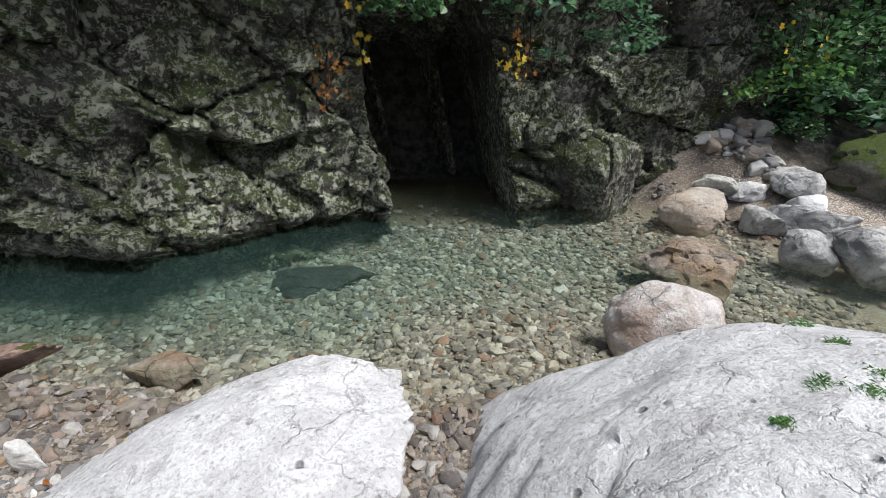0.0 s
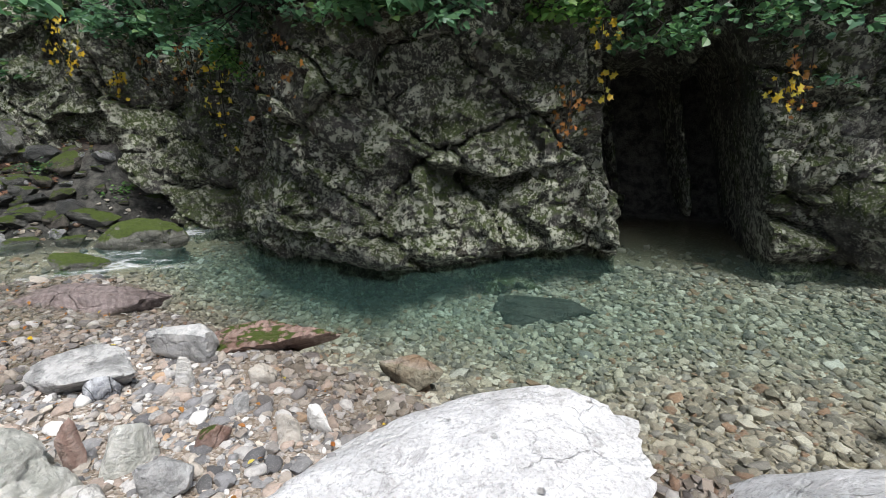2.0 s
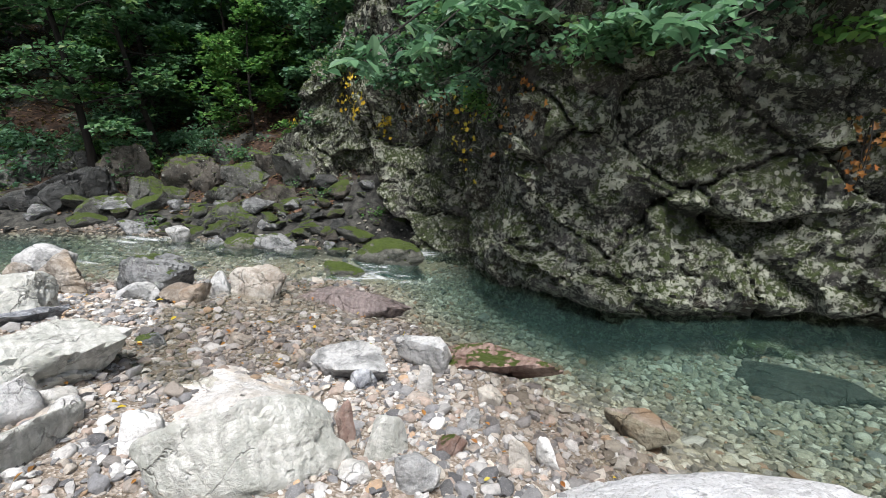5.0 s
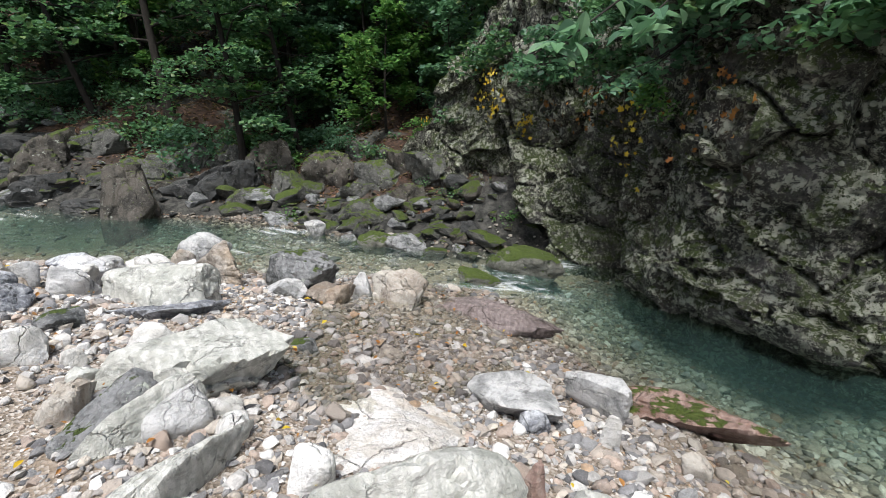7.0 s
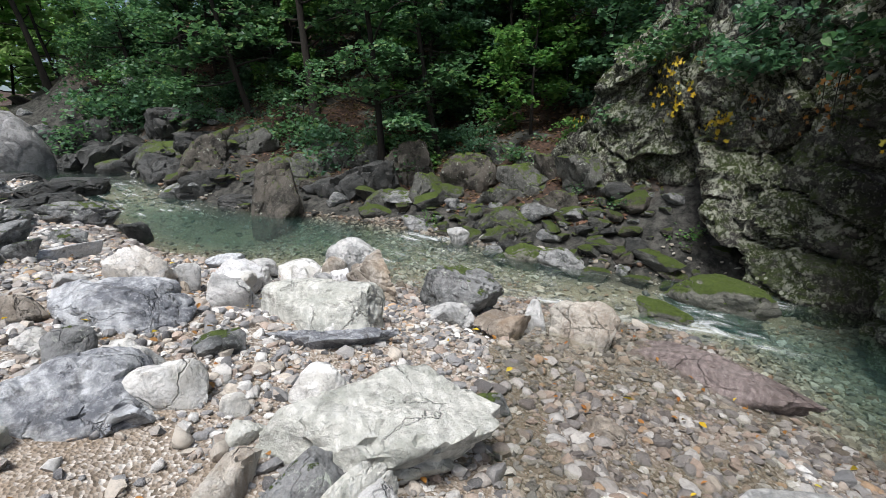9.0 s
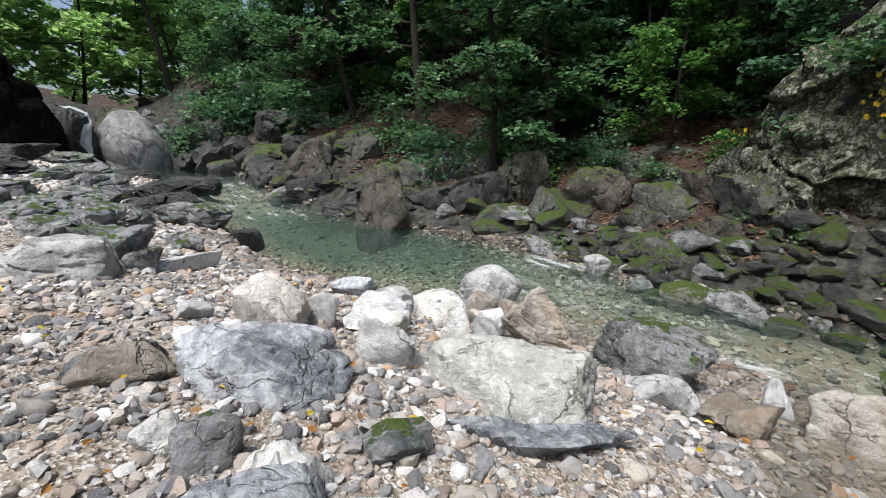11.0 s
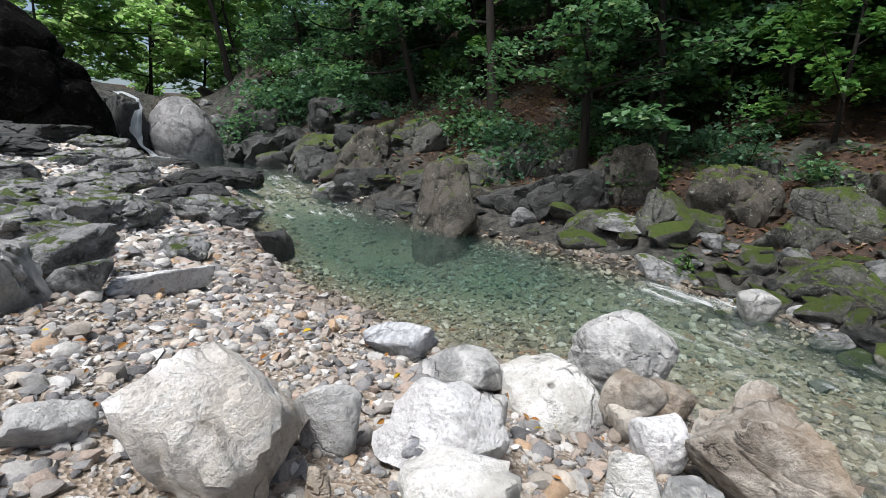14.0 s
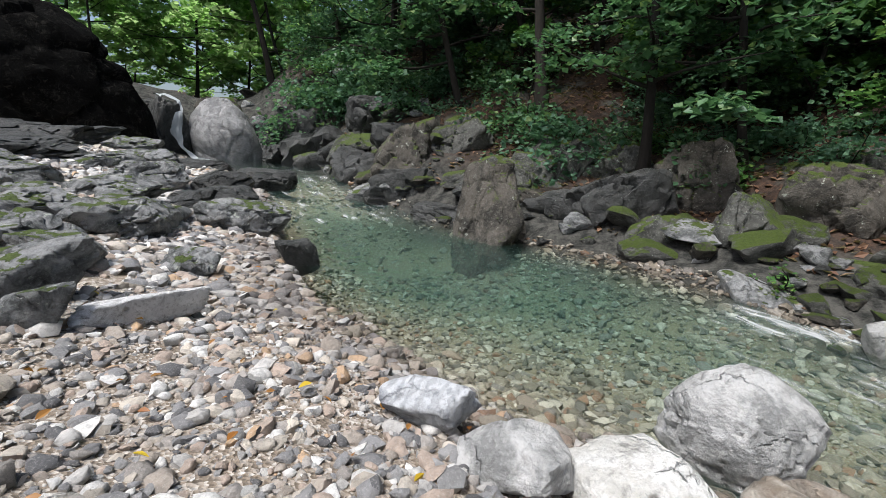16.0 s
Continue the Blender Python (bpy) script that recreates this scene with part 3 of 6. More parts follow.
# a thin film of running water over the low gravel
sx, sy = np.arange(-9.2, -3.2, 0.07), np.arange(-0.6, 4.0, 0.07)
SX, SY = np.meshgrid(sx, sy, indexing="ij")
fx, fy = SX.ravel(), SY.ravel()
fz = ground(fx, fy, False)[0] + 0.03 + 0.02 * fbm(np.stack([fx, fy, fx * 0], 1) * 1.4, 3, 92)
keep = (seep(fx, fy) > 0.25) & (fz > stream_at(fx, fy)[0] + 0.01)
faces = grid_faces(len(sx), len(sy))
faces = faces[keep[faces].all(1)]
used, back = np.unique(faces, return_inverse=True)
film = tagged(new("shallow_water", mesh_from("shallow_water", np.stack([fx, fy, fz], 1)[used], back.reshape(-1, 4), WATER, True, {"depth": np.full(len(used), 0.06), "rush": np.full(len(used), 0.1)})),
    "thin film of clear water running over brown gravel", "water", kind="structure")
film.visible_shadow = False


# ---- cliff along the wooded side of the lower pool ----
def build_cliff():
    base = np.array(((-15.4, 3.4), (-13, 4.5), (-11.5, 5.3), (-10.3, 5.85), (-9.4, 6.0), (-8.3, 6.05), (-7.3, 6.15), (-6.5, 5.4), (-5.3, 5.0), (-4.1, 5.15),
                     (-3.0, 5.7), (-1.8, 6.35), (-0.8, 6.95), (0.3, 7.35), (1.4, 7.3), (2.7, 7.9), (4.0, 8.0), (5.4, 8.3), (7.2, 9.0), (11, 9.4), (16, 7.5)))
    seg = np.concatenate([[0], np.cumsum(np.linalg.norm(np.diff(base, axis=0), axis=1))])
    s = np.arange(0, seg[-1], 0.045)
    px, py = np.interp(s, seg, base[:, 0]), np.interp(s, seg, base[:, 1])
    for _ in range(60):
        px[1:-1], py[1:-1] = (px[:-2] + 2 * px[1:-1] + px[2:]) / 4, (py[:-2] + 2 * py[1:-1] + py[2:]) / 4
    t = np.stack([np.gradient(px), np.gradient(py)], 1)
    for _ in range(200):
        t[1:-1] = (t[:-2] + 2 * t[1:-1] + t[2:]) / 4
    t /= np.linalg.norm(t, axis=1)[:, None]
    out = np.stack([t[:, 1], -t[:, 0]], 1)
    v = np.concatenate([np.arange(-0.9, 4.2, 0.04), np.arange(4.2, 8.6, 0.1)])
    tall = 2.0 + 2.2 * smooth(-13.6, -12.0, px) + 3.8 * smooth(-12.2, -9.3, px)
    S, V = np.meshgrid(np.arange(len(s)), v, indexing="ij")
    S, V = S.ravel(), V.ravel()
    z = np.where(V > 0, V * tall[S] / 8.5 ** 1.0 * (8.5 / 8.0), V)
    X = px[S]
    p = np.stack([X, py[S], z], 1)
    lean = -0.1 * np.clip(z, 0, 3) + 0.13 * np.clip(z - 2.5, 0, 3) * smooth(-7.4, -6.4, X) - 0.14 * z * smooth(-9.8, -12, X)
    # the hollow between the two buttresses, the overhung notch beside it, and the dark cleft
    cleft = smooth(-0.75, -0.45, X + 0.12 * z) * smooth(1.25, 0.95, X + 0.18 * z)
    lean -= cleft * (2.8 * smooth(3.3, 2.4, z) + 0.9)
    # the slanting rib of the far buttress, the groove beside it and the dark hole under it
    rib = -8.85 - 0.42 * z
    lean += 0.5 * np.exp(-((X - rib) / 0.4) ** 2) * smooth(4.6, 3.7, z)
    lean -= 0.45 * np.exp(-((X - rib + 0.62) / 0.2) ** 2) * smooth(3.6, 2.6, z)
    lean -= 1.5 * np.exp(-((X - rib + 0.5) / 0.42) ** 2) * smooth(1.25, 0.6, z)
    lean += cleft * (1.5 * np.exp(-((X - 0.5 + 0.1 * z) / 0.12) ** 2) + 1.0 * np.exp(-((X + 0.15 + 0.1 * z) / 0.1) ** 2))
    lean -= 0.8 * np.exp(-((X + 7.45) / 0.28) ** 2) * smooth(6, 3, z)
    # the brow over the hollow ledge, and the swelling foot of the buttress
    brow = 1.3 + 0.3 * (X + 2.45) ** 2 - 0.12 * (X + 2.45)
    near_brow = np.exp(-((X + 2.45) / 0.75) ** 2)
    lean += near_brow * (0.32 * smooth(-0.03, 0.06, z - brow) * smooth(1.3, 0.1, z - brow) - 0.22 * smooth(0.02, -0.05, z - brow) * smooth(-0.45, -0.05, z - brow))
    lean += 0.3 * np.exp(-((X + 4.4) / 1.5) ** 2 - ((z - 2.2) / 0.7) ** 2) - 0.3 * smooth(0.3, 0.0, z) * smooth(-7, -6, X)
    lean += 0.32 * np.exp(-((X + 3.2) / 1.2) ** 2 - ((z - 0.3) / 0.35) ** 2)
    q = p.copy()
    q[:, :2] += out[S] * lean[:, None]
    warp = np.stack([fbm(q * 0.9, 3, 41), fbm(q * 0.9, 3, 45), fbm(q * 0.9, 3, 49)], 1) * 0.12
    slant = q + 1.6 * warp + np.stack([-0.2 * z, 0 * z, 0.4 * q[:, 0]], 1)
    big, gap = blocks(slant * (0.6, 0.6, 0.85), 50)
    mid, gap2 = blocks(slant * (1.5, 1.6, 2.3), 60)
    small, gap3 = blocks((q + warp * 0.5) * (5.0, 5.0, 6.5), 70)
    joint = -0.17 * smooth(0.05, 0.0, gap) - 0.06 * smooth(0.035, 0.0, gap2) - 0.02 * smooth(0.06, 0.0, gap3)
    plain = 1 - 0.85 * cleft
    dis = 0.36 * big + plain * (0.2 * mid + 0.055 * small + joint) + 0.028 * fbm(q * 6, 5, 53)
    q[:, :2] += out[S] * dis[:, None]
    q[:, 2] += 0.1 * mid * smooth(0, 0.4, z) + 0.05 * fbm(q * 2.5, 2, 57)
    return mesh_from("cliff", q, grid_faces(len(s), len(v)), CLIFF, crease=38)


cliff = tagged(new("cliff", build_cliff()), "dark lichen-spotted rock cliff rising from the pool with a deep cleft", "cliff", kind="structure")


# ---- stones ----
BALLS = {}


def ball(level):
    if level not in BALLS:
        bm = bmesh.new()
        bmesh.ops.create_icosphere(bm, subdivisions=level, radius=1)
        BALLS[level] = (np.array([v.co[:] for v in bm.verts]), np.array([[v.index for v in f.verts] for f in bm.faces]))
        bm.free()
    return BALLS[level]


def stone_shape(seed, level=4, edge=14.0, crag=0.05, flat=0.0, worn=0.62, cracks=0, orb=0.0):
    """A broken and river-worn stone that fills the cube from -1 to 1."""
    rng = np.random.RandomState(seed)
    dirs, tris = ball(level)
    normals = rng.normal(size=(15, 3))
    normals /= np.linalg.norm(normals, axis=1)[:, None]
    reach = rng.uniform(worn, 1.0, 15)
    tops = np.array(((0.12 * rng.normal(), 0.12 * rng.normal(), 1.0), (0, 0, -1)))
    normals, reach = np.vstack([normals, tops]), np.append(reach, (1.0 - 0.45 * flat, 0.8))
    r = reach[None] / np.maximum(dirs @ normals.T, 0.06)
    r = -np.log(np.exp(-edge * np.minimum(r, 6)).sum(1)) / edge
    p = dirs * (r * (1 - orb) + orb)[:, None]
    off = rng.uniform(-50, 50, 3)
    if level > 2:
        relief, gap = blocks(p * 1.7 + off, seed % 97)
        p = p * (1 + crag * (1.6 * relief - 1.2 * smooth(0.07, 0, gap)) + 0.05 * fbm(p * 1.6 + off, 3, 5) + crag * 0.3 * fbm(p * 7 + off, 3, 8))[:, None]
        if level > 4:
            chips, gap = blocks(p * 4.6 + off, seed % 89)
            p = p * (1 + crag * (0.32 * chips - 0.2 * smooth(0.06, 0, gap)))[:, None]
    else:
        p = p * (1 + 0.12 * vnoise(p * 1.7 + off, 5))[:, None]
    for k in range(cracks):
        way = rng.normal(size=3) * (1, 1, 0.35)
        way /= np.linalg.norm(way)
        far = np.abs(p @ way - rng.uniform(-0.35, 0.35) + 0.12 * fbm(p * 2.2 + off, 3, 12))
        p = p * (1 - 0.035 * np.exp(-(far / 0.022) ** 2) - 0.012 * (p @ way > 0) * rng.uniform(-1, 1))[:, None]
    lo, hi = p.min(0), p.max(0)
    return (p - (lo + hi) / 2) / ((hi - lo) / 2), tris


STONES = [0]


def boulder(name, label, x, y, base, w, deep, h, yaw, material, seed=None, edge=14.0, crag=0.05, flat=0.3, lean=(0, 0), level=5, sink=0.25, worn=0.62, cracks=1, category="boulder", orb=0.0):
    """A stone of its own: base is the ground it is bedded in, h the height that shows."""
    STONES[0] += 1
    full = h * (1 + sink) + 0.05
    level = min(level, 4) if w < 0.7 else level
    p, tris = stone_shape(seed if seed is not None else 1000 + 17 * STONES[0], level, edge, crag, flat, worn, cracks, orb)
    p = p * (w / 2, deep / 2, full / 2)
    p = p @ np.array(Euler((radians(lean[0]), radians(lean[1]), 0)).to_matrix()).T
    p[:, 2] += h - p[:, 2].max()
    ob = tagged(new(name, mesh_from(name, p, tris, material, crease=42)), label, category)
    ob.matrix_world = pose(x, y, base, 0, 0, yaw)
    return ob


def top_of(ob, x, y):
    """Height of a stone's upper side at a point of the plan."""
    p = np.array([ob.matrix_world @ v.co for v in ob.data.vertices])
    near = p[(np.hypot(p[:, 0] - x, p[:, 1] - y) < 0.3) & (p[:, 2] > p[:, 2].mean())]
    return float(near[np.argmin(np.hypot(near[:, 0] - x, near[:, 1] - y)), 2]) - 0.01


# ---- boulders by the lower pool ----
boulder("slab_boulder", "pale cracked granite slab boulder bedded in gravel", -1.2, 1.85, 0.15, 2.3, 1.3, 0.43, 20, WHITE, 11, 14, 0.03, 0.7, (5, -4), 6, cracks=3)
GRANITE = boulder("granite_boulder", "large whitish granite boulder with moss tufts", 1.95, 1.55, 0.0, 4.0, 2.9, 1.22, 8, WHITE, 23, 6, 0.014, 0.2, (0, 0), 6, 0.3, 0.9, 0, orb=0.3)
boulder("rust_sided_boulder", "whitish boulder with rust-red wet side in shallow water", 1.95, 3.6, -0.1, 0.98, 0.75, 0.66, -29, RUSTY, 1034, 8, 0.03, 0.0, worn=0.84, orb=0.5)
boulder("layered_rock", "brown layered rock lying in shallow water", 2.95, 5.25, -0.1, 1.25, 0.8, 0.45, -25, BROWN, 37, 22, 0.09, 0.4)
boulder("round_boulder", "smooth tan boulder at the water's edge", 3.9, 7.05, 0.0, 0.95, 0.8, 0.5, -29, TAN, 41, 8, 0.03, worn=0.78)
boulder("cobble", "dark grey cobble in the stone pile", 4.7, 6.5, 0.1, 0.64, 0.5, 0.27, -36, GREY, 43, 10)
boulder("cobble", "rounded pale grey cobble on the stone pile", 5.3, 6.9, 0.55, 0.75, 0.6, 0.33, -39, GREY, 1044, 10, worn=0.75)
boulder("cobble", "grey cobble in the stone pile", 5.26, 6.5, 0.3, 0.6, 0.5, 0.3, -39, WHITE, 45, 8, worn=0.75)
boulder("cobble", "long grey cobble in the stone pile", 5.2, 6.35, 0.1, 1.15, 0.6, 0.4, -38, GREY, 46, 12)
boulder("cobble", "pinkish grey cobble at the water's edge", 4.63, 5.5, 0.0, 0.62, 0.5, 0.4, -40, GREY, 47, 8, worn=0.75)
boulder("boulder", "smooth grey boulder at the water's edge", 5.3, 5.15, 0.0, 1.1, 0.9, 0.55, -45, GREY, 48, 8, worn=0.75)
boulder("cobble", "pale cobble in the stone pile", 4.8, 7.2, 0.4, 0.52, 0.42, 0.2, -34, WHITE, 49, 10)
boulder("cobble", "flat pale cobble in the stone pile", 4.38, 7.35, 0.4, 0.7, 0.5, 0.27, -31, PALE, 50, 10)
boulder("mossy_boulder", "large boulder covered in bright green moss", 7.0, 7.0, 0.3, 1.9, 1.6, 1.25, -44, MOSSY, 51, 9)
boulder("lichened_block", "big lichen-covered rock block at the cliff's foot", 2.3, 8.0, -0.3, 2.1, 1.7, 1.75, -8, CLIFF, 53, 26, 0.06, 0.7, level=6)
boulder("sunken_rock", "dark flat rock lying under the water", -1.55, 5.85, -0.55, 1.5, 0.75, 0.22, 20, WETDARK, 55, 20)
boulder("red_rock", "rust-red layered rock with moss at the water's edge", -3.75, 2.98, -0.05, 1.5, 0.85, 0.33, 25, RED, 57, 20, 0.08, 0.6)
boulder("sunken_rock", "brown rock lying under shallow water", -2.25, 3.25, -0.12, 0.65, 0.35, 0.18, 10, BROWN, 58)
# ---- boulders of the gravel bank ----
boulder("flat_slab", "flat pinkish white slab set in gravel", -4.45, 0.22, 0.3, 1.75, 1.2, 0.3, 82, CRUST, 61, 18, 0.05, 0.85)
boulder("greenish_boulder", "greenish white veined boulder on the gravel bank", -3.5, 0.38, 0.4, 1.25, 1.0, 0.6, 80, PALE, 62, 14, 0.05, 0.2, (0, 5), orb=0.2)
boulder("white_stone", "egg-shaped bright white stone", -3.84, -0.15, 0.63, 0.28, 0.2, 0.24, 85, CHALK, 63, 8, 0.01)
boulder("log_shaped_rock", "long banded grey rock lying like a log", -4.0, -0.85, 0.68, 1.2, 0.28, 0.26, 128, PALE, 64, 12, 0.05)
boulder("leaning_slab", "dark grey slab leaning on a paler rock", -4.7, -1.1, 0.76, 0.75, 0.28, 0.36, 118, DARK, 65, 16, 0.05, 0.3, (0, -18))
boulder("round_stone", "rounded grey-green stone on the gravel", -4.65, -0.8, 0.73, 0.4, 0.34, 0.25, 97, GREY, 66, 8, 0.03, 0.1, worn=0.78)
boulder("layered_boulder", "big pale layered boulder with a hollow base", -5.3, -0.67, 0.6, 1.4, 1.0, 0.52, 92, PALE, 67, 16, 0.07, 0.45)
boulder("log_shaped_rock", "pale grey rock lying like a log beside a dark slab", -4.55, -1.02, 0.74, 0.95, 0.22, 0.3, 122, PALE, 2064, 12, 0.05, 0.2, (0, -12))
boulder("blue_slab", "long blue-grey veined slab", -6.52, -0.86, 0.78, 1.1, 0.42, 0.26, 90, BLUE, 68, 16, 0.05, 0.4)
boulder("dark_boulder", "dark mottled boulder with moss beside the riffle", -8.1, 0.68, 0.6, 1.05, 0.85, 0.5, 64, DARK, 69, 18, 0.06, 0.4)
boulder("wedge_boulder", "brown wedge-shaped boulder beside the riffle", -8.46, -0.27, 0.8, 0.78, 0.5, 0.42, 57, WEDGE, 70, 30, 0.11, 0.1, (0, 12), worn=0.4)
boulder("grey_boulder", "rounded grey boulder standing in the water", -9.87, -0.52, 0.7, 0.8, 0.72, 0.5, 66, GREY, 71, 8, 0.05, 0.0, worn=0.8, orb=0.35)
boulder("white_boulder", "rounded whitish boulder among grey stones", -9.15, -1.17, 0.62, 0.68, 0.58, 0.42, 94, CHALK, 1072, 8, 0.02, 0.0, worn=0.8, orb=0.4)
boulder("pink_boulder", "pinkish grey boulder in the riffle", -7.05, 1.75, 0.42, 0.75, 0.6, 0.47, 64, TAN, 73, 14)
boulder("wet_slab", "long wet dark red slab sloping into the pool", -6.4, 2.75, 0.0, 1.9, 0.75, 0.42, 40, PURPLE, 74, 14, 0.06, 0.5, (0, 5))
boulder("mossy_boulder", "flat boulder covered in thick green moss", -8.3, 4.75, 0.05, 1.55, 0.95, 0.55, 40, MOSSY, 75, 8, 0.05, 0.4, worn=0.8)
boulder("mossy_stone", "low mossy stone beside the white water", -8.05, 3.6, 0.08, 0.75, 0.5, 0.3, 50, MOSSY, 76, 8, 0.05, 0.2, worn=0.8)
boulder("flat_stone", "flat brown stone in the riffle", -7.1, 0.9, 0.58, 0.5, 0.35, 0.2, 73, BROWN, 77, 11)
boulder("stone", "small grey stone in the riffle", -7.4, 1.35, 0.5, 0.27, 0.25, 0.3, 69, GREY, 78, 11)
boulder("white_stone", "angular white stone on the gravel", -6.0, -2.1, 1.0, 0.42, 0.35, 0.3, 110, CHALK, 79, 18)
boulder("white_stone", "blocky bright white stone on the gravel", -5.7, -1.85, 0.95, 0.48, 0.38, 0.33, 108, CHALK, 80, 18)
boulder("blue_boulder", "blue-grey crystalline boulder with moss in its cracks", -5.6, -2.28, 0.9, 0.95, 0.75, 0.45, 113, BLUE, 81, 22, 0.07, 0.35)
boulder("block_boulder", "big angular dark and white veined block", -6.75, -2.4, 1.02, 1.0, 0.75, 0.46, 106, BLUE, 82, 24, 0.05, 0.5)
boulder("pale_boulder", "large pale grey boulder with a flat top", -7.0, -1.02, 0.88, 1.25, 0.75, 0.44, 70, PALE, 1083, 22, 0.04, 0.75)
boulder("round_stone", "rounded grey stone between larger boulders", -7.45, -1.68, 0.98, 0.58, 0.48, 0.38, 85, GREY, 84, 8, 0.03, 0.1, worn=0.78)
boulder("white_slab", "whitish wedge-shaped stone among boulders", -7.85, -1.78, 1.05, 0.42, 0.3, 0.2, 88, CHALK, 85, 16)
boulder("white_stone", "knobbly white stone among boulders", -8.3, -1.85, 1.0, 0.6, 0.4, 0.27, 90, WHITE, 86, 14, 0.08)
boulder("tan_boulder", "tan and white crusted boulder on the gravel", -7.95, -2.65, 1.05, 0.62, 0.5, 0.5, 105, CRUST, 87, 14, 0.1, 0.1, worn=0.62)
boulder("brown_boulder", "rounded brown-grey boulder with a pale patch", -6.9, -3.25, 1.15, 0.55, 0.45, 0.25, 125, DARK, 88, 9, 0.02)
boulder("stone", "tan stone in the gravel", -4.99, -1.4, 0.8, 0.34, 0.3, 0.24, 103, TAN, 89, 12)
boulder("stone", "white flat stone in the gravel", -4.75, -0.56, 0.68, 0.32, 0.22, 0.16, 87, CHALK, 90, 12)
boulder("white_stone", "small egg-shaped white stone", -4.45, -0.5, 0.68, 0.21, 0.16, 0.17, 86, CHALK, 91, 8, 0.01)
boulder("grey_slab", "flat dark grey speckled slab in the gravel", -4.35, 1.6, 0.33, 0.85, 0.55, 0.2, 45, GREY, 92, 16, 0.05, 0.6)
boulder("wedge_stone", "pale grey pointed stone at the water's edge", -4.15, 2.35, 0.2, 0.58, 0.4, 0.3, 34, GREY, 93, 20, 0.04, 0.0)
boulder("flat_stone", "flat grey stone in the wet gravel", -7.35, 0.3, 0.68, 0.58, 0.42, 0.2, 44, GREY, 94, 12)
boulder("white_stone", "pale flat stone before larger boulders", -6.7, -0.75, 0.88, 0.42, 0.3, 0.16, 61, CHALK, 95, 14)
boulder("outcrop_rock", "grey angular rock on the gravel bank", -9.15, -5.05, 1.2, 1.2, 0.9, 0.45, 126, GREY, 96, 20, 0.06)
boulder("dark_rock", "dark grey rock on the gravel bank", -10.1, -5.0, 1.2, 0.8, 0.6, 0.4, 120, DARK, 97, 16)
boulder("dark_rock", "dark flat rock on the gravel bank", -9.7, -4.6, 1.2, 0.5, 0.4, 0.22, 139, DARK, 98, 16)
boulder("white_log_rock", "long speckled white rock lying on gravel", -10.15, -4.2, 1.12, 0.85, 0.2, 0.14, 142, WHITE, 99, 12, 0.03)
boulder("grey_slab", "blue-grey wet slab at the pool's edge", -9.6, -2.2, 0.95, 0.58, 0.36, 0.17, 70, BLUE, 100, 16)
boulder("mottled_stone", "flat mottled grey stone at the pool's edge", -9.2, -1.75, 0.92, 0.55, 0.42, 0.16, 87, GREY, 101, 14)
boulder("stone", "pale stone beside the grey boulder", -8.7, -0.72, 0.8, 0.3, 0.25, 0.2, 40, WHITE, 102, 10)
boulder("stone", "brown stone beside the grey boulder", -9.0, -0.72, 0.82, 0.36, 0.32, 0.28, 40, WEDGE, 103, 12)
# ---- bedrock along the upper pool ----
boulder("bedrock_outcrop", "dark wet bedrock outcrop beside the rapid", -12.9, -6.5, 1.15, 1.9, 1.3, 0.48, 150, DARK, 110, 24, 0.1, 0.6)
boulder("bedrock_outcrop", "dark low bedrock beside the rapid", -14.3, -5.8, 1.0, 1.4, 0.9, 0.5, 120, DARK, 111, 24, 0.1, 0.6)
boulder("dark_rock", "dark wet rock at the pool's edge", -12.95, -4.35, 0.8, 0.55, 0.4, 0.36, 114, WETDARK, 112, 16)
boulder("rapid_rock", "dark wet rock in the rapid", -16.0, -7.2, 1.4, 1.2, 0.8, 0.45, 120, WETDARK, 113, 20, 0.08)
boulder("rapid_rock", "dark wet ledge above the rapid", -17.5, -7.1, 1.4, 1.5, 0.8, 0.45, 116, WETDARK, 114, 20, 0.08)
boulder("rapid_rock", "grey wet stone beyond the rapid", -18.6, -3.9, 1.1, 1.4, 1.0, 0.55, 100, GREY, 115, 16, 0.08)
boulder("rapid_rock", "dark wet stones beside the rapid", -17.2, -2.9, 0.8, 1.6, 0.9, 0.5, 95, WETDARK, 116, 20, 0.1)
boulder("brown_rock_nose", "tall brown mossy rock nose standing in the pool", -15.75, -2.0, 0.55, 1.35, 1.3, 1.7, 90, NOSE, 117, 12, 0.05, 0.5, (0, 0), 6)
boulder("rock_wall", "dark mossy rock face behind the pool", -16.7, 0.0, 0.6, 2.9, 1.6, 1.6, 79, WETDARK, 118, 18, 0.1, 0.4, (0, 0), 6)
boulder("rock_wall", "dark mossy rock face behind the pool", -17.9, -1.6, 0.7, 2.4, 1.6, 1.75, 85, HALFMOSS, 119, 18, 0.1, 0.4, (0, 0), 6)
boulder("arched_rock", "pale-topped rock with a hollow beneath", -14.95, 0.65, 0.7, 1.2, 0.7, 0.8, 74, HALFMOSS, 120, 14, 0.08)
boulder("slab", "grey slanting slab at the pool's far edge", -13.2, 1.3, 0.66, 1.0, 0.6, 0.36, 61, DARK, 121, 16, 0.05, 0.5, (0, 10))
boulder("stone", "grey stone at the pool's far edge", -14.3, 1.2, 0.75, 0.6, 0.4, 0.25, 67, GREY, 122, 12)
boulder("mossy_boulder", "dark boulder with moss and lichen on top", -12.2, 2.95, 0.62, 1.5, 0.9, 0.65, 52, HALFMOSS, 123, 14, 0.07)
boulder("white_topped_rock", "smooth pale-topped rock in the riffle", -11.9, 2.6, 0.45, 0.85, 0.6, 0.27, 52, GREY, 124, 8, 0.03, 0.2, worn=0.78)
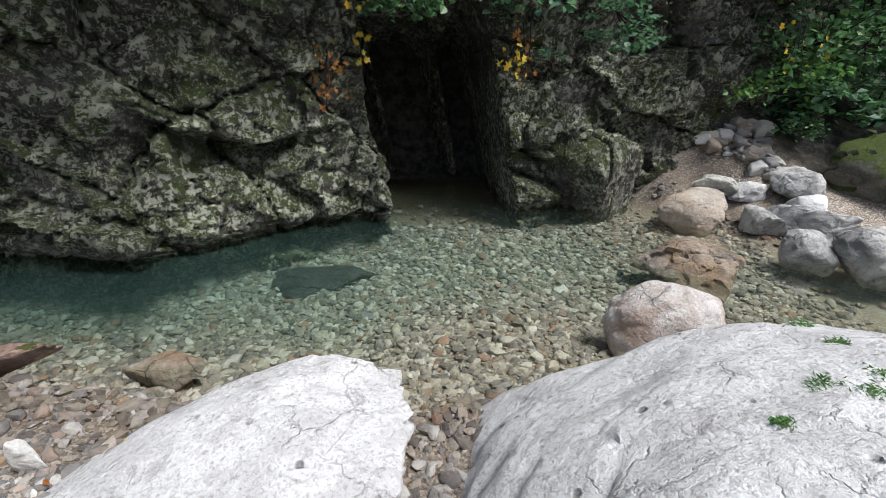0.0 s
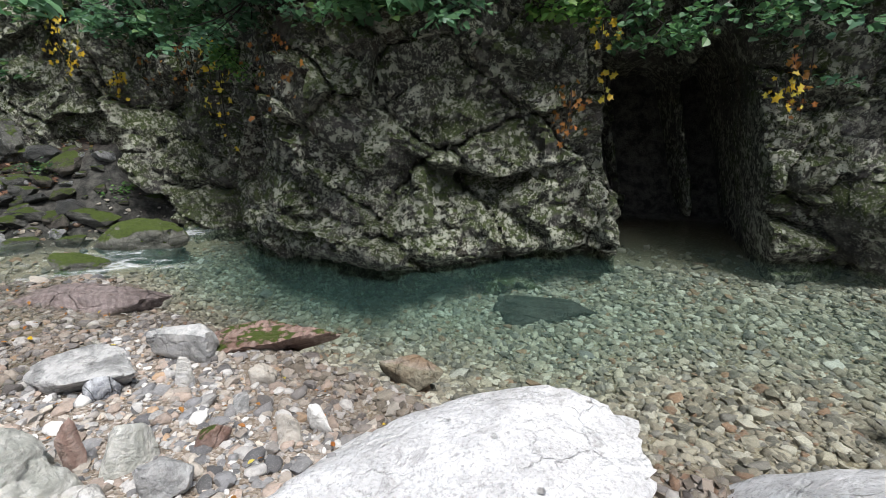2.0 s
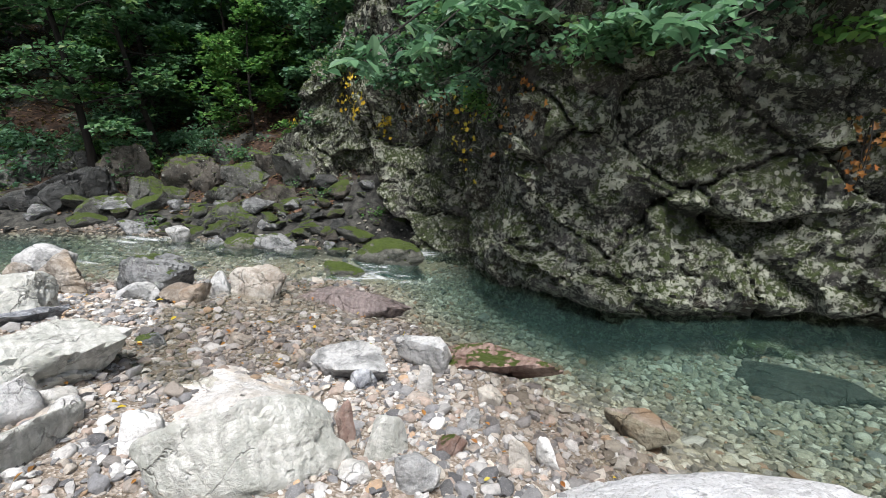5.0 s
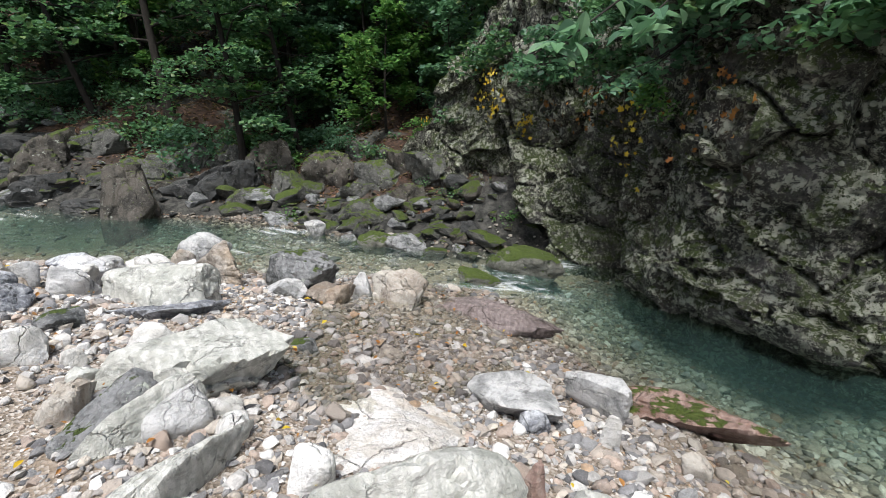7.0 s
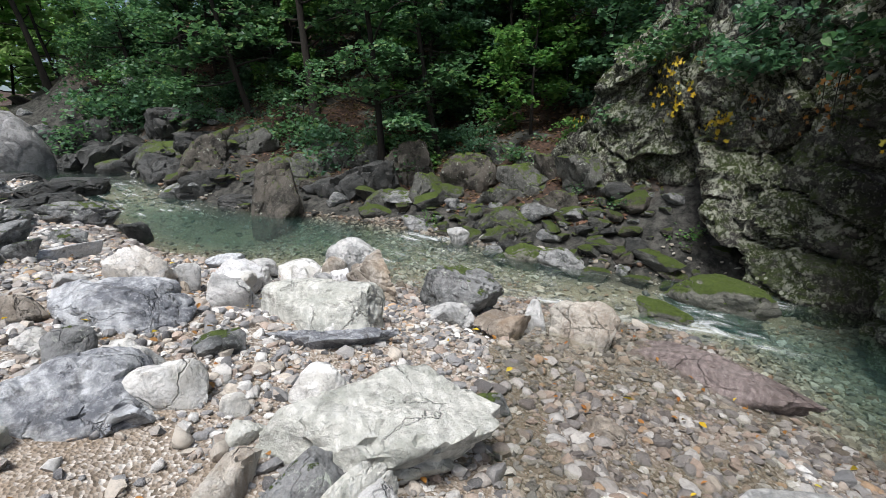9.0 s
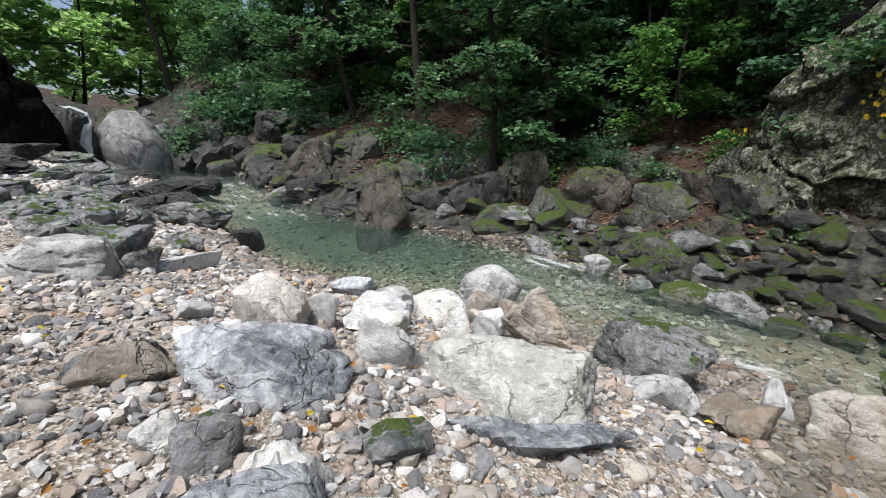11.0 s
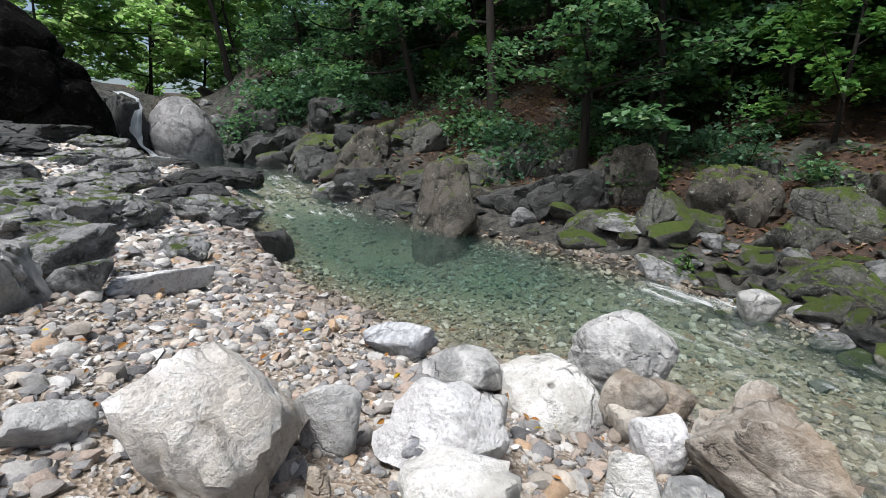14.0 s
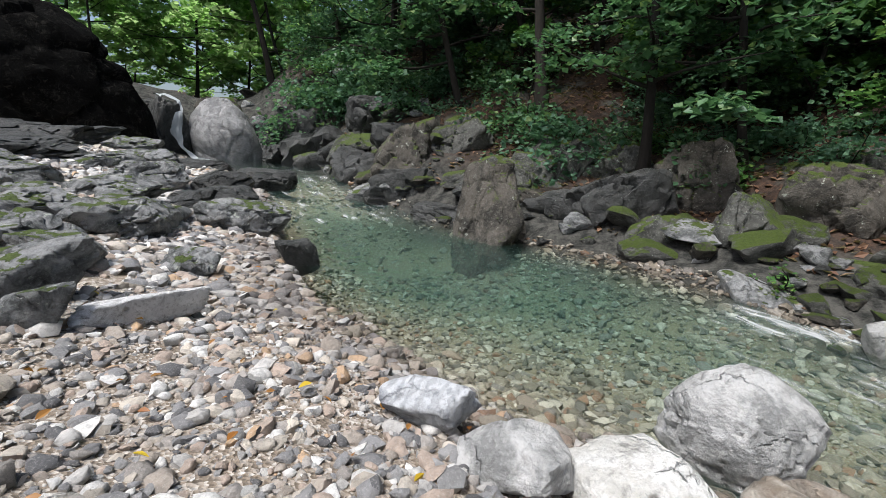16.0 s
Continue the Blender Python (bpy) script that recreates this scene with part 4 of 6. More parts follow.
boulder("slab", "dark grey slab at the pool's far edge", -13.7, 1.95, 0.7, 1.0, 0.6, 0.4, 64, DARK, 125, 16)
boulder("stone", "round grey stone in the riffle", -11.9, 1.8, 0.6, 0.45, 0.4, 0.32, 59, GREY, 126, 9)
boulder("mossy_stone", "mossy stone on the far bank", -14.4, 2.3, 0.9, 0.9, 0.6, 0.4, 60, HALFMOSS, 127, 12)
boulder("mossy_stone", "mossy stone on the far bank", -13.7, 2.6, 0.85, 0.8, 0.6, 0.35, 56, MOSSY, 128, 12)
boulder("mossy_stone", "mossy stone beside the riffle", -10.85, 2.75, 0.35, 0.7, 0.5, 0.38, 52, MOSSY, 129, 12)
boulder("dark_stone", "dark wet stone beside the riffle", -10.5, 3.35, 0.28, 0.9, 0.6, 0.38, 48, DARK, 130, 12)
for x, y, base, w, deep, h, yaw, mat, seed in ((-12.2, -7.4, 1.35, 1.7, 1.1, 0.42, 140, DARK, 2110), (-13.9, -7.6, 1.4, 1.5, 1.0, 0.4, 125, DARK, 2111), (-15.2, -8.4, 1.5, 1.8, 1.1, 0.5, 130, DARK, 2112), (-14.9, -6.7, 1.15, 1.6, 1.0, 0.48, 118, WETDARK, 2113),
                                               (-11.2, -6.3, 1.25, 1.1, 0.8, 0.36, 150, DARK, 2114), (-10.9, -5.6, 1.2, 0.7, 0.5, 0.3, 100, DARK, 2115), (-16.8, -9.6, 1.7, 1.7, 1.2, 0.5, 120, DARK, 2116), (-13.4, -8.8, 1.6, 1.3, 0.9, 0.36, 150, DARK, 2117), (-11.6, -4.9, 1.0, 0.62, 0.45, 0.26, 110, DARK, 2118), (-17.6, -8.6, 1.6, 1.5, 0.8, 0.42, 125, WETDARK, 2119)):
    boulder("bedrock_slab", "grey bedrock slab showing through the upper gravel bank", x, y, base, w, deep, h, yaw, mat, seed, 20, 0.09, 0.65, (3, -4), 5)
# dark slabs laid over the bright gravel to give the overhang's shade in colour
for x, y, w, h, yaw, mat, seed in ((-14.9, -10.2, 2.0, 0.4, 140, WETDARK, 2131), (-15.4, -9.2, 1.6, 0.35, 120, DARK, 2132), (-16.6, -11.0, 2.2, 0.45, 130, WETDARK, 2133), (-13.6, -9.7, 1.8, 0.35, 150, DARK, 2134), (-12.5, -8.7, 1.3, 0.3, 135, DARK, 2135),
                                   (-17.4, -10.4, 1.7, 0.42, 125, DARK, 2136), (-14.1, -10.9, 1.6, 0.35, 145, DARK, 2137), (-15.9, -11.9, 2.0, 0.4, 150, WETDARK, 2138), (-12.9, -10.2, 1.1, 0.3, 150, DARK, 2139)):
    boulder("bedrock_slab", "dark bedrock slab giving the shade below the overhanging rock", x, y, float(ground(np.array([x]), np.array([y]))[0][0]) - 0.05, w, 0.7 * w, h, yaw, mat, seed, 20, 0.1, 0.6, (3, -4), 5)
# ---- upstream: the fall and its rocks ----
boulder("fall_boulder", "huge smooth grey boulder splitting the waterfall", -23.25, -11.45, 1.6, 2.2, 1.9, 2.4, -238, SMOOTH, 140, 6, 0.02, 0.0, (0, -20), 6, worn=0.9, cracks=0, orb=0.7)
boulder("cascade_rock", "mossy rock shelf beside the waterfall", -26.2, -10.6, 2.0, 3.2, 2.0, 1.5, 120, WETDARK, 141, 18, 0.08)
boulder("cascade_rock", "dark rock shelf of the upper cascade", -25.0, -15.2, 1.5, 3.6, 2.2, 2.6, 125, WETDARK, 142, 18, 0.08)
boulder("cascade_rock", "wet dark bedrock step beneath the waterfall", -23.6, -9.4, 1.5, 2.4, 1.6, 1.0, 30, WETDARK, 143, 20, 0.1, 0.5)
# near-black material carries this rock's shade
boulder("overhanging_rock", "huge overhanging rock with deep shade put into its colour", -18.2, -16.2, 0.8, 11.0, 7.0, 5.5, 128, SHADEBLACK, 144, 6, 0.05, 0.0, (0, 6), 6, 0.3, 0.88)
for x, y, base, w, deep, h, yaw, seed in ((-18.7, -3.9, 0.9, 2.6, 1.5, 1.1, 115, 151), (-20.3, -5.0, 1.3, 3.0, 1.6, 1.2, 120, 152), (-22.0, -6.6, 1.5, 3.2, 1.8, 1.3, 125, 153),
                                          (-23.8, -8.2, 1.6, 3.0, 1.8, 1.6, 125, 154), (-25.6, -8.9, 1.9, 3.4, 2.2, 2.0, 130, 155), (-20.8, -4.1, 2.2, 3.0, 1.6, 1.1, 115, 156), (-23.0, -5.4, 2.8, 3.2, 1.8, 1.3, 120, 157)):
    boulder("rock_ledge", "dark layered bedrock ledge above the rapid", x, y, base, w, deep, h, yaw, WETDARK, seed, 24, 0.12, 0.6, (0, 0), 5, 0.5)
# same near-black: shade beside the chute is in the colour
boulder("cascade_rock", "wet rock beside the white chute, shade in its colour", -24.3, -14.6, 1.5, 2.6, 1.8, 2.4, 128, SHADEBLACK, 161, 12, 0.06, 0.2, worn=0.72)
boulder("cascade_rock", "low dark rock at the foot of the fall", -22.4, -13.2, 1.7, 2.0, 1.2, 0.75, 128, WETDARK, 162, 12, 0.06, 0.2, worn=0.72)

FAR_ROCKS = ((-14.5, 1.9, 1.0, 1.5, 67), (-14.7, 3.0, 1.2, 1.6, 61), (-13.6, 3.3, 1.0, 1.2, 56), (-13.7, 4.1, 1.2, 1.5, 52), (-13.3, 4.7, 1.4, 1.3, 48), (-14.5, 4.5, 1.8, 1.3, 53), (-15.6, 3.9, 1.8, 1.3, 59), (-16.7, 1.8, 1.5, 1.7, 71),
             (-18.0, 0.6, 1.8, 1.8, 78), (-18.3, -0.6, 1.8, 1.7, 84), (-19.4, -4.1, 1.8, 2.0, 100), (-20.9, -5.8, 1.8, 2.1, 105), (-19.5, -2.9, 2.2, 1.9, 95), (-12.4, 4.2, 0.8, 1.0, 47), (-16.2, 3.0, 1.7, 1.4, 65), (-12.6, 5.2, 1.4, 1.5, 45), (-25.9, -12.9, 2.4, 2.6, 120), (-27.2, -14.9, 2.6, 3.0, 120))
for k, (x, y, base, w, yaw) in enumerate(FAR_ROCKS):
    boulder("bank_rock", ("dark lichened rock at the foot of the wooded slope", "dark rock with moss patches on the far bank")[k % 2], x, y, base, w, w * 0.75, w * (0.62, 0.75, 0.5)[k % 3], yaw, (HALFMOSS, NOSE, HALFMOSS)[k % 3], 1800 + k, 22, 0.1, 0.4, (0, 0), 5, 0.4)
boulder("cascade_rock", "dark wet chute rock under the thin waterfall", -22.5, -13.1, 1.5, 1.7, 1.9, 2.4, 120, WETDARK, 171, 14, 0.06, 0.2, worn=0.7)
# ---- smaller stones between the boulders ----
boulder("stone", "grey slanting slab wedged between boulders", -8.31, -2.34, 1.06, 0.28, 0.20, 0.23, 103, GREY, 1300, 11, 0.04, 0.25, level=4)
boulder("stone", "small tan stone among boulders", -7.89, -2.27, 1.07, 0.10, 0.07, 0.12, 104, TAN, 1301, 18, 0.04, 0.25, level=4)
boulder("stone", "rough grey stone in the gravel", -7.55, -2.51, 1.15, 0.19, 0.14, 0.10, 115, GREY, 1302, 11, 0.04, 0.25, level=4)
boulder("white_stone", "angular whitish stone on the gravel", -7.48, -2.81, 1.21, 0.21, 0.15, 0.12, 125, CHALK, 1303, 18, 0.04, 0.25, level=4)
boulder("white_stone", "flat white stone on the gravel", -7.35, -3.06, 1.25, 0.19, 0.13, 0.08, 134, CHALK, 1304, 11, 0.04, 0.25, level=4)
boulder("stone", "dark angular stone in the gravel", -7.62, -2.37, 1.12, 0.17, 0.12, 0.13, 109, DARK, 1305, 18, 0.04, 0.25, level=4)
boulder("stone", "speckled grey stone between pale boulders", -8.59, -1.62, 0.95, 0.19, 0.13, 0.17, 86, GREY, 1306, 11, 0.04, 0.25, level=4)
boulder("stone", "tan stone between boulders", -8.93, -0.79, 0.76, 0.25, 0.18, 0.17, 70, TAN, 1307, 18, 0.04, 0.25, level=4)
boulder("stone", "reddish brown round stone between boulders", -9.29, -0.41, 0.67, 0.34, 0.24, 0.24, 66, BROWN, 1308, 11, 0.04, 0.25, level=4)
boulder("stone", "rough grey stone with green leaf", -7.94, -0.92, 0.91, 0.26, 0.18, 0.25, 65, GREY, 1309, 18, 0.04, 0.25, level=4)
boulder("white_stone", "tall white stone stained with green", -7.93, -1.16, 0.95, 0.21, 0.14, 0.31, 71, CHALK, 1310, 11, 0.04, 0.25, level=4)
boulder("stone", "round bluish stone resting among boulders", -8.24, -1.94, 1.00, 0.15, 0.10, 0.13, 93, BLUE, 1311, 18, 0.04, 0.25, level=4)
boulder("stone", "flat grey stone sunk in gravel", -7.93, -3.25, 1.23, 0.30, 0.21, 0.11, 127, GREY, 1312, 11, 0.04, 0.25, level=4)
boulder("stone", "brown rounded stone on the gravel bank", -6.81, -3.19, 1.27, 0.52, 0.36, 0.19, 120, BROWN, 1313, 18, 0.04, 0.25, level=4)
boulder("stone", "dark purple-grey stone beside white stones", -6.10, -2.47, 1.19, 0.29, 0.20, 0.19, 115, DARK, 1314, 11, 0.04, 0.25, level=4)
boulder("stone", "low dark stone beside a blue slab", -6.33, -1.66, 1.06, 0.36, 0.25, 0.11, 100, DARK, 1315, 18, 0.04, 0.25, level=4)
boulder("white_stone", "broken white stone before the big boulder", -5.70, -0.96, 0.88, 0.43, 0.30, 0.25, 87, CHALK, 1316, 11, 0.04, 0.25, level=4)
boulder("white_stone", "small white stone on sandy gravel", -5.56, -1.45, 0.96, 0.17, 0.12, 0.12, 98, CHALK, 1317, 18, 0.04, 0.25, level=4)
boulder("stone", "pale rounded stone on sandy gravel", -5.37, -1.34, 0.91, 0.28, 0.20, 0.09, 96, PALE, 1318, 11, 0.04, 0.25, level=4)
boulder("white_stone", "flat white stone before the pale boulder", -6.67, -0.88, 0.95, 0.35, 0.24, 0.13, 86, CHALK, 1319, 18, 0.04, 0.25, level=4)
boulder("stone", "flat brown stone in the wet gravel", -7.13, 0.78, 0.63, 0.47, 0.33, 0.18, 65, BROWN, 1320, 11, 0.04, 0.25, level=4)
boulder("white_stone", "small white stone beside the blue boulder", -6.14, -2.69, 1.22, 0.22, 0.15, 0.16, 118, CHALK, 1321, 18, 0.04, 0.25, level=4)
boulder("stone", "pale grey speckled stone on gravel", -5.19, -2.52, 1.12, 0.35, 0.25, 0.10, 125, PALE, 1322, 11, 0.04, 0.25, level=4)
boulder("stone", "dark flat stone in wet gravel", -5.76, 0.23, 0.63, 0.29, 0.20, 0.08, 63, DARK, 1323, 18, 0.04, 0.25, level=4)
boulder("stone", "rounded red-brown stone in wet gravel", -5.44, 0.93, 0.45, 0.31, 0.22, 0.15, 49, BROWN, 1324, 11, 0.04, 0.25, level=4)
boulder("stone", "speckled dark grey stone on sandy gravel", -2.54, 1.05, 0.42, 0.28, 0.19, 0.20, 58, GREY, 1325, 18, 0.04, 0.25, level=4)
boulder("stone", "greenish pale stone on the gravel", -3.05, 1.14, 0.37, 0.34, 0.23, 0.26, 62, PALE, 1326, 11, 0.04, 0.25, level=4)
boulder("stone", "pinkish brown blocky stone on the gravel", -2.81, 1.51, 0.31, 0.29, 0.20, 0.11, 53, RED, 1327, 18, 0.04, 0.25, level=4)
boulder("stone", "orange-tan rounded stone on the gravel", -2.39, 1.79, 0.25, 0.16, 0.11, 0.19, 44, TAN, 1328, 11, 0.04, 0.25, level=4)
boulder("white_stone", "rounded white stone on the gravel", -2.32, 2.01, 0.20, 0.16, 0.11, 0.18, 40, CHALK, 1329, 18, 0.04, 0.25, level=4)
boulder("white_stone", "small white upright stone at the water", -3.65, 1.97, 0.23, 0.15, 0.10, 0.26, 55, CHALK, 1330, 11, 0.04, 0.25, level=4)
boulder("stone", "purple-grey angular stone on the gravel", -4.04, 1.56, 0.32, 0.27, 0.19, 0.15, 63, BLUE, 1331, 18, 0.04, 0.25, level=4)
boulder("stone", "reddish leaning stone on the gravel", -3.30, 0.99, 0.41, 0.13, 0.09, 0.27, 66, RED, 1332, 11, 0.04, 0.25, level=4)
boulder("white_stone", "low white stone on sandy gravel", -2.86, 0.80, 0.45, 0.21, 0.15, 0.08, 66, CHALK, 1333, 18, 0.04, 0.25, level=4)
boulder("stone", "small grey stone on the gravel", -3.01, 1.94, 0.23, 0.14, 0.09, 0.10, 50, GREY, 1334, 11, 0.04, 0.25, level=4)
boulder("stone", "small pale tan stone at the water", -3.22, 2.38, 0.14, 0.23, 0.16, 0.14, 47, TAN, 1335, 18, 0.04, 0.25, level=4)


# ---- foliage ----
OVATE = ((-0.5, 0.0), (-0.32, 0.6), (-0.06, 1.0), (0.22, 0.7), (0.5, 0.0), (0.22, -0.7), (-0.06, -1.0), (-0.32, -0.6))
MAPLE = ((-0.4, 0.0), (-0.36, 0.62), (-0.06, 0.42), (0.1, 1.05), (0.2, 0.36), (0.5, 0.0), (0.2, -0.36), (0.1, -1.05), (-0.06, -0.42), (-0.36, -0.62))


def leaf_arrays(centres, rng, size, flat=0.6, droop=0.2, spread_size=0.35, width=0.42, outline=None):
    """Folded two-sided leaves at the centres: two triangles about the midrib, or a fan within an outline for leaves seen near by."""
    n = len(centres)
    ang = rng.uniform(0, 2 * np.pi, n)
    axis = np.stack([np.cos(ang), np.sin(ang), rng.normal(-droop, 0.35, n)], 1)
    axis /= np.linalg.norm(axis, axis=1)[:, None]
    up = rng.normal(size=(n, 3)) * (1 - flat) + (0, 0, 1)
    side = np.cross(axis, up)
    side /= np.linalg.norm(side, axis=1)[:, None] + 1e-9
    nrm = np.cross(side, axis)
    ln = size * rng.uniform(1 - spread_size, 1 + spread_size, n)[:, None]
    if outline:
        k = len(outline)
        ring = [centres + axis * ln * u + side * ln * width * w + nrm * ln * (0.14 * abs(w) - 0.1 * u * u) for u, w in outline]
        verts = np.stack([centres, *ring], 1).reshape(-1, 3)
        fan = np.array([(0, 1 + m, 1 + (m + 1) % k) for m in range(k)])
        return verts, (np.arange(n)[:, None, None] * (k + 1) + fan[None]).reshape(-1, 3)
    a = centres - axis * ln * 0.5
    b = centres + side * ln * width + nrm * ln * 0.12
    c = centres + axis * ln * 0.5
    e = centres - side * ln * width + nrm * ln * 0.12
    verts = np.stack([a, b, c, e], 1).reshape(-1, 3)
    k = np.arange(n)[:, None] * 4
    return verts, np.stack([k + (0, 1, 2), k + (0, 2, 3)], 1).reshape(-1, 3)


def tube(points, radii, sides=7):
    """A tapered, bent limb."""
    p, r = np.asarray(points, float), np.asarray(radii, float)
    t = np.gradient(p, axis=0)
    t /= np.linalg.norm(t, axis=1)[:, None] + 1e-9
    ref = np.where(np.abs(t[:, 2:3]) > 0.9, (1.0, 0, 0), (0, 0, 1.0))
    u = np.cross(t, ref)
    u /= np.linalg.norm(u, axis=1)[:, None]
    w = np.cross(t, u)
    a = np.arange(sides) * 2 * np.pi / sides
    v = p[:, None] + r[:, None, None] * (np.cos(a)[None, :, None] * u[:, None] + np.sin(a)[None, :, None] * w[:, None])
    i, j = np.meshgrid(np.arange(len(p) - 1), np.arange(sides), indexing="ij")
    i, j = i.ravel(), j.ravel()
    j2 = (j + 1) % sides
    return v.reshape(-1, 3), np.stack([i * sides + j, i * sides + j2, (i + 1) * sides + j2, (i + 1) * sides + j], 1)


def join(pieces):
    verts, faces, k = [], [], 0
    for v, f in pieces:
        verts.append(v)
        faces.append(f + k)
        k += len(v)
    return np.concatenate(verts), np.concatenate(faces)


def bent(a, b, rng, bow=0.15, n=7):
    a, b = np.asarray(a, float), np.asarray(b, float)
    s = np.linspace(0, 1, n)[:, None]
    off = rng.normal(size=3) * np.linalg.norm(b - a) * bow
    return a + (b - a) * s + off * (s * (1 - s) * 4) * 0.5


def spray(centre, rng, radius, thick, count):
    ang, r = rng.uniform(0, 2 * np.pi, count), radius * np.sqrt(rng.uniform(0, 1, count))
    tilt = rng.normal(0, 0.25, 2)
    x, y = r * np.cos(ang), r * np.sin(ang)
    return centre + np.stack([x, y, rng.normal(0, thick, count) + tilt[0] * x + tilt[1] * y - 0.25 * r * r / radius], 1)


def tree(label, seed, height, crown_from, reach, material, sprays=85, leaves=60, leaf=0.12, trunk=0.1, lean=(0.0, 0.0), category="tree", group="", name="tree"):
    """A tree: a bent tapering trunk with limbs, and a crown of flat sprays of leaves."""
    rng = np.random.RandomState(seed)
    root = tagged(new(name), label, category, group)
    top = np.array((lean[0] * height, lean[1] * height, height))
    stem = bent((0, 0, -0.4), top, rng, 0.12, 10)
    pieces = [tube(stem, np.linspace(trunk, trunk * 0.2, 10) * np.array([1.5] + [1] * 9), 8)]
    leaf_pts = []
    limbs = max(7, sprays // 6)
    for k in range(limbs):
        h = crown_from + (1 - crown_from) * (k + rng.uniform()) / limbs
        foot = np.array([np.interp(h * height, stem[:, 2], stem[:, i]) for i in range(3)])
        ang = k * 2.4 + rng.uniform(-0.5, 0.5)
        long = reach * (1.15 - 0.75 * (h - crown_from) / (1 - crown_from)) * rng.uniform(0.6, 1.1)
        tip = foot + np.array((math.cos(ang), math.sin(ang), rng.uniform(-0.1, 0.5))) * long
        limb = bent(foot, tip, rng, 0.2)
        pieces.append(tube(limb, np.linspace(trunk * 0.4 * (1.2 - h), 0.008, 7), 5))
        for m in range(sprays // limbs):
            s = rng.uniform(0.35, 1.05)
            at = foot + (tip - foot) * s + rng.normal(0, 0.18 * reach * 0.5, 3) * (1, 1, 0.6)
            leaf_pts.append(spray(at, rng, rng.uniform(0.3, 0.62) * min(1.2, reach * 0.4), 0.06, leaves))
    v, f = join(pieces)
    part("trunk", mesh_from("trunk", v, f, BARK), root, "dark bark trunk with bent limbs")
    v, f = leaf_arrays(np.concatenate(leaf_pts), rng, leaf)
    part("crown", mesh_from("crown", v, f, material, False), root)
    return root


def on_ground(x, y):
    return float(ground(np.array([x]), np.array([y]))[0][0])


# ---- the wooded slope across the stream ----
KINDS = [tree("slender understorey tree with dark green leaves on the slope", 201, 6.5, 0.14, 2.3, LEAF, 110, 36, 0.16, 0.09, (0.05, -0.08), group="trees on the far slope"),
         tree("slender understorey tree with blue-green leaves on the slope", 202, 5.5, 0.1, 2.2, BLUELEAF, 100, 36, 0.17, 0.07, (-0.08, -0.1), group="trees on the far slope"),
         tree("leaning tree with dark trunk and sparse green leaves", 203, 8.0, 0.2, 2.6, LEAF, 110, 36, 0.16, 0.13, (0.1, -0.05), group="trees on the far slope"),
         tree("bushy young tree with fresh green leaves", 204, 4.2, 0.06, 1.7, FRESH, 80, 42, 0.14, 0.05, (0, -0.1), group="trees on the far slope")]
KINDS[0].matrix_basis = pose(-19.3, 3.2, on_ground(-19.3, 3.2), 0, 0, 20)
KINDS[1].matrix_basis = pose(-17.6, 5.6, on_ground(-17.6, 5.6), 0, 0, 80)
KINDS[2].matrix_basis = pose(-22.9, 0.9, on_ground(-22.9, 0.9), 0, 0, 10)
KINDS[3].matrix_basis = pose(-15.3, 4.9, on_ground(-15.3, 4.9), 0, 0, 200)
rng = np.random.RandomState(5)
for k in range(42):
    at = LINE[np.argmin(np.abs(LINE[:, 0] - (-25 + 15.5 * ((k * 0.618) % 1.0))))]
    j = np.argmin(np.abs(LINE[:, 0] - at[0]))
    left = np.array((-WAY[j, 1], WAY[j, 0]))
    off = at[4] + (3.3, 5.6, 8.0, 10.5, 13.5, 17)[k % 6] + rng.uniform(-0.8, 0.8)
    x, y = at[:2] + left * off
    if y > 6.2 and x > -11.5:
        continue
    copy_thing(KINDS[(k * 7) % 4 if off < at[4] + 7 else (0, 2, 1)[k % 3]], pose(x, y, on_ground(x, y) - 0.05, rng.uniform(-6, 6), rng.uniform(-6, 6), rng.uniform(0, 360)) @ Matrix.Scale(rng.uniform(0.85, 1.3), 4))
for k, (x, y) in enumerate(((-13.6, 7.0), (-12.2, 8.2), (-15.4, 7.2), (-14.6, 9.2), (-17.0, 8.8), (-11.3, 7.0), (-16.2, 6.4), (-18.5, 7.4))):
    copy_thing(KINDS[(1, 0, 3, 2)[k % 4]], pose(x, y, on_ground(x, y) - 0.05, 0, 0, 50 * k) @ Matrix.Scale(0.9, 4))
# tall trees added on the slope: crowns above the view close over and shade it
SHADETREE = tree("tall tree added to shade the slope, crown above view", 231, 12.0, 0.52, 4.2, LEAF, 120, 30, 0.3, 0.12, (0.16, -0.1), group="tall trees of the slope")
SHADETREE.matrix_basis = pose(-18.2, 5.0, on_ground(-18.2, 5.0))
for k, (x, y) in enumerate(((-13.0, 10.5), (-16.3, 7.6), (-20.4, 2.4), (-21.6, 5.2), (-22.6, -0.8), (-24.6, 1.8), (-12.4, 9.0), (-19.0, 8.6), (-17.5, 9.8))):
    copy_thing(SHADETREE, pose(x, y, on_ground(x, y), 0, 0, 67 * k) @ Matrix.Scale((0.9, 1.1, 1.0)[k % 3], 4))
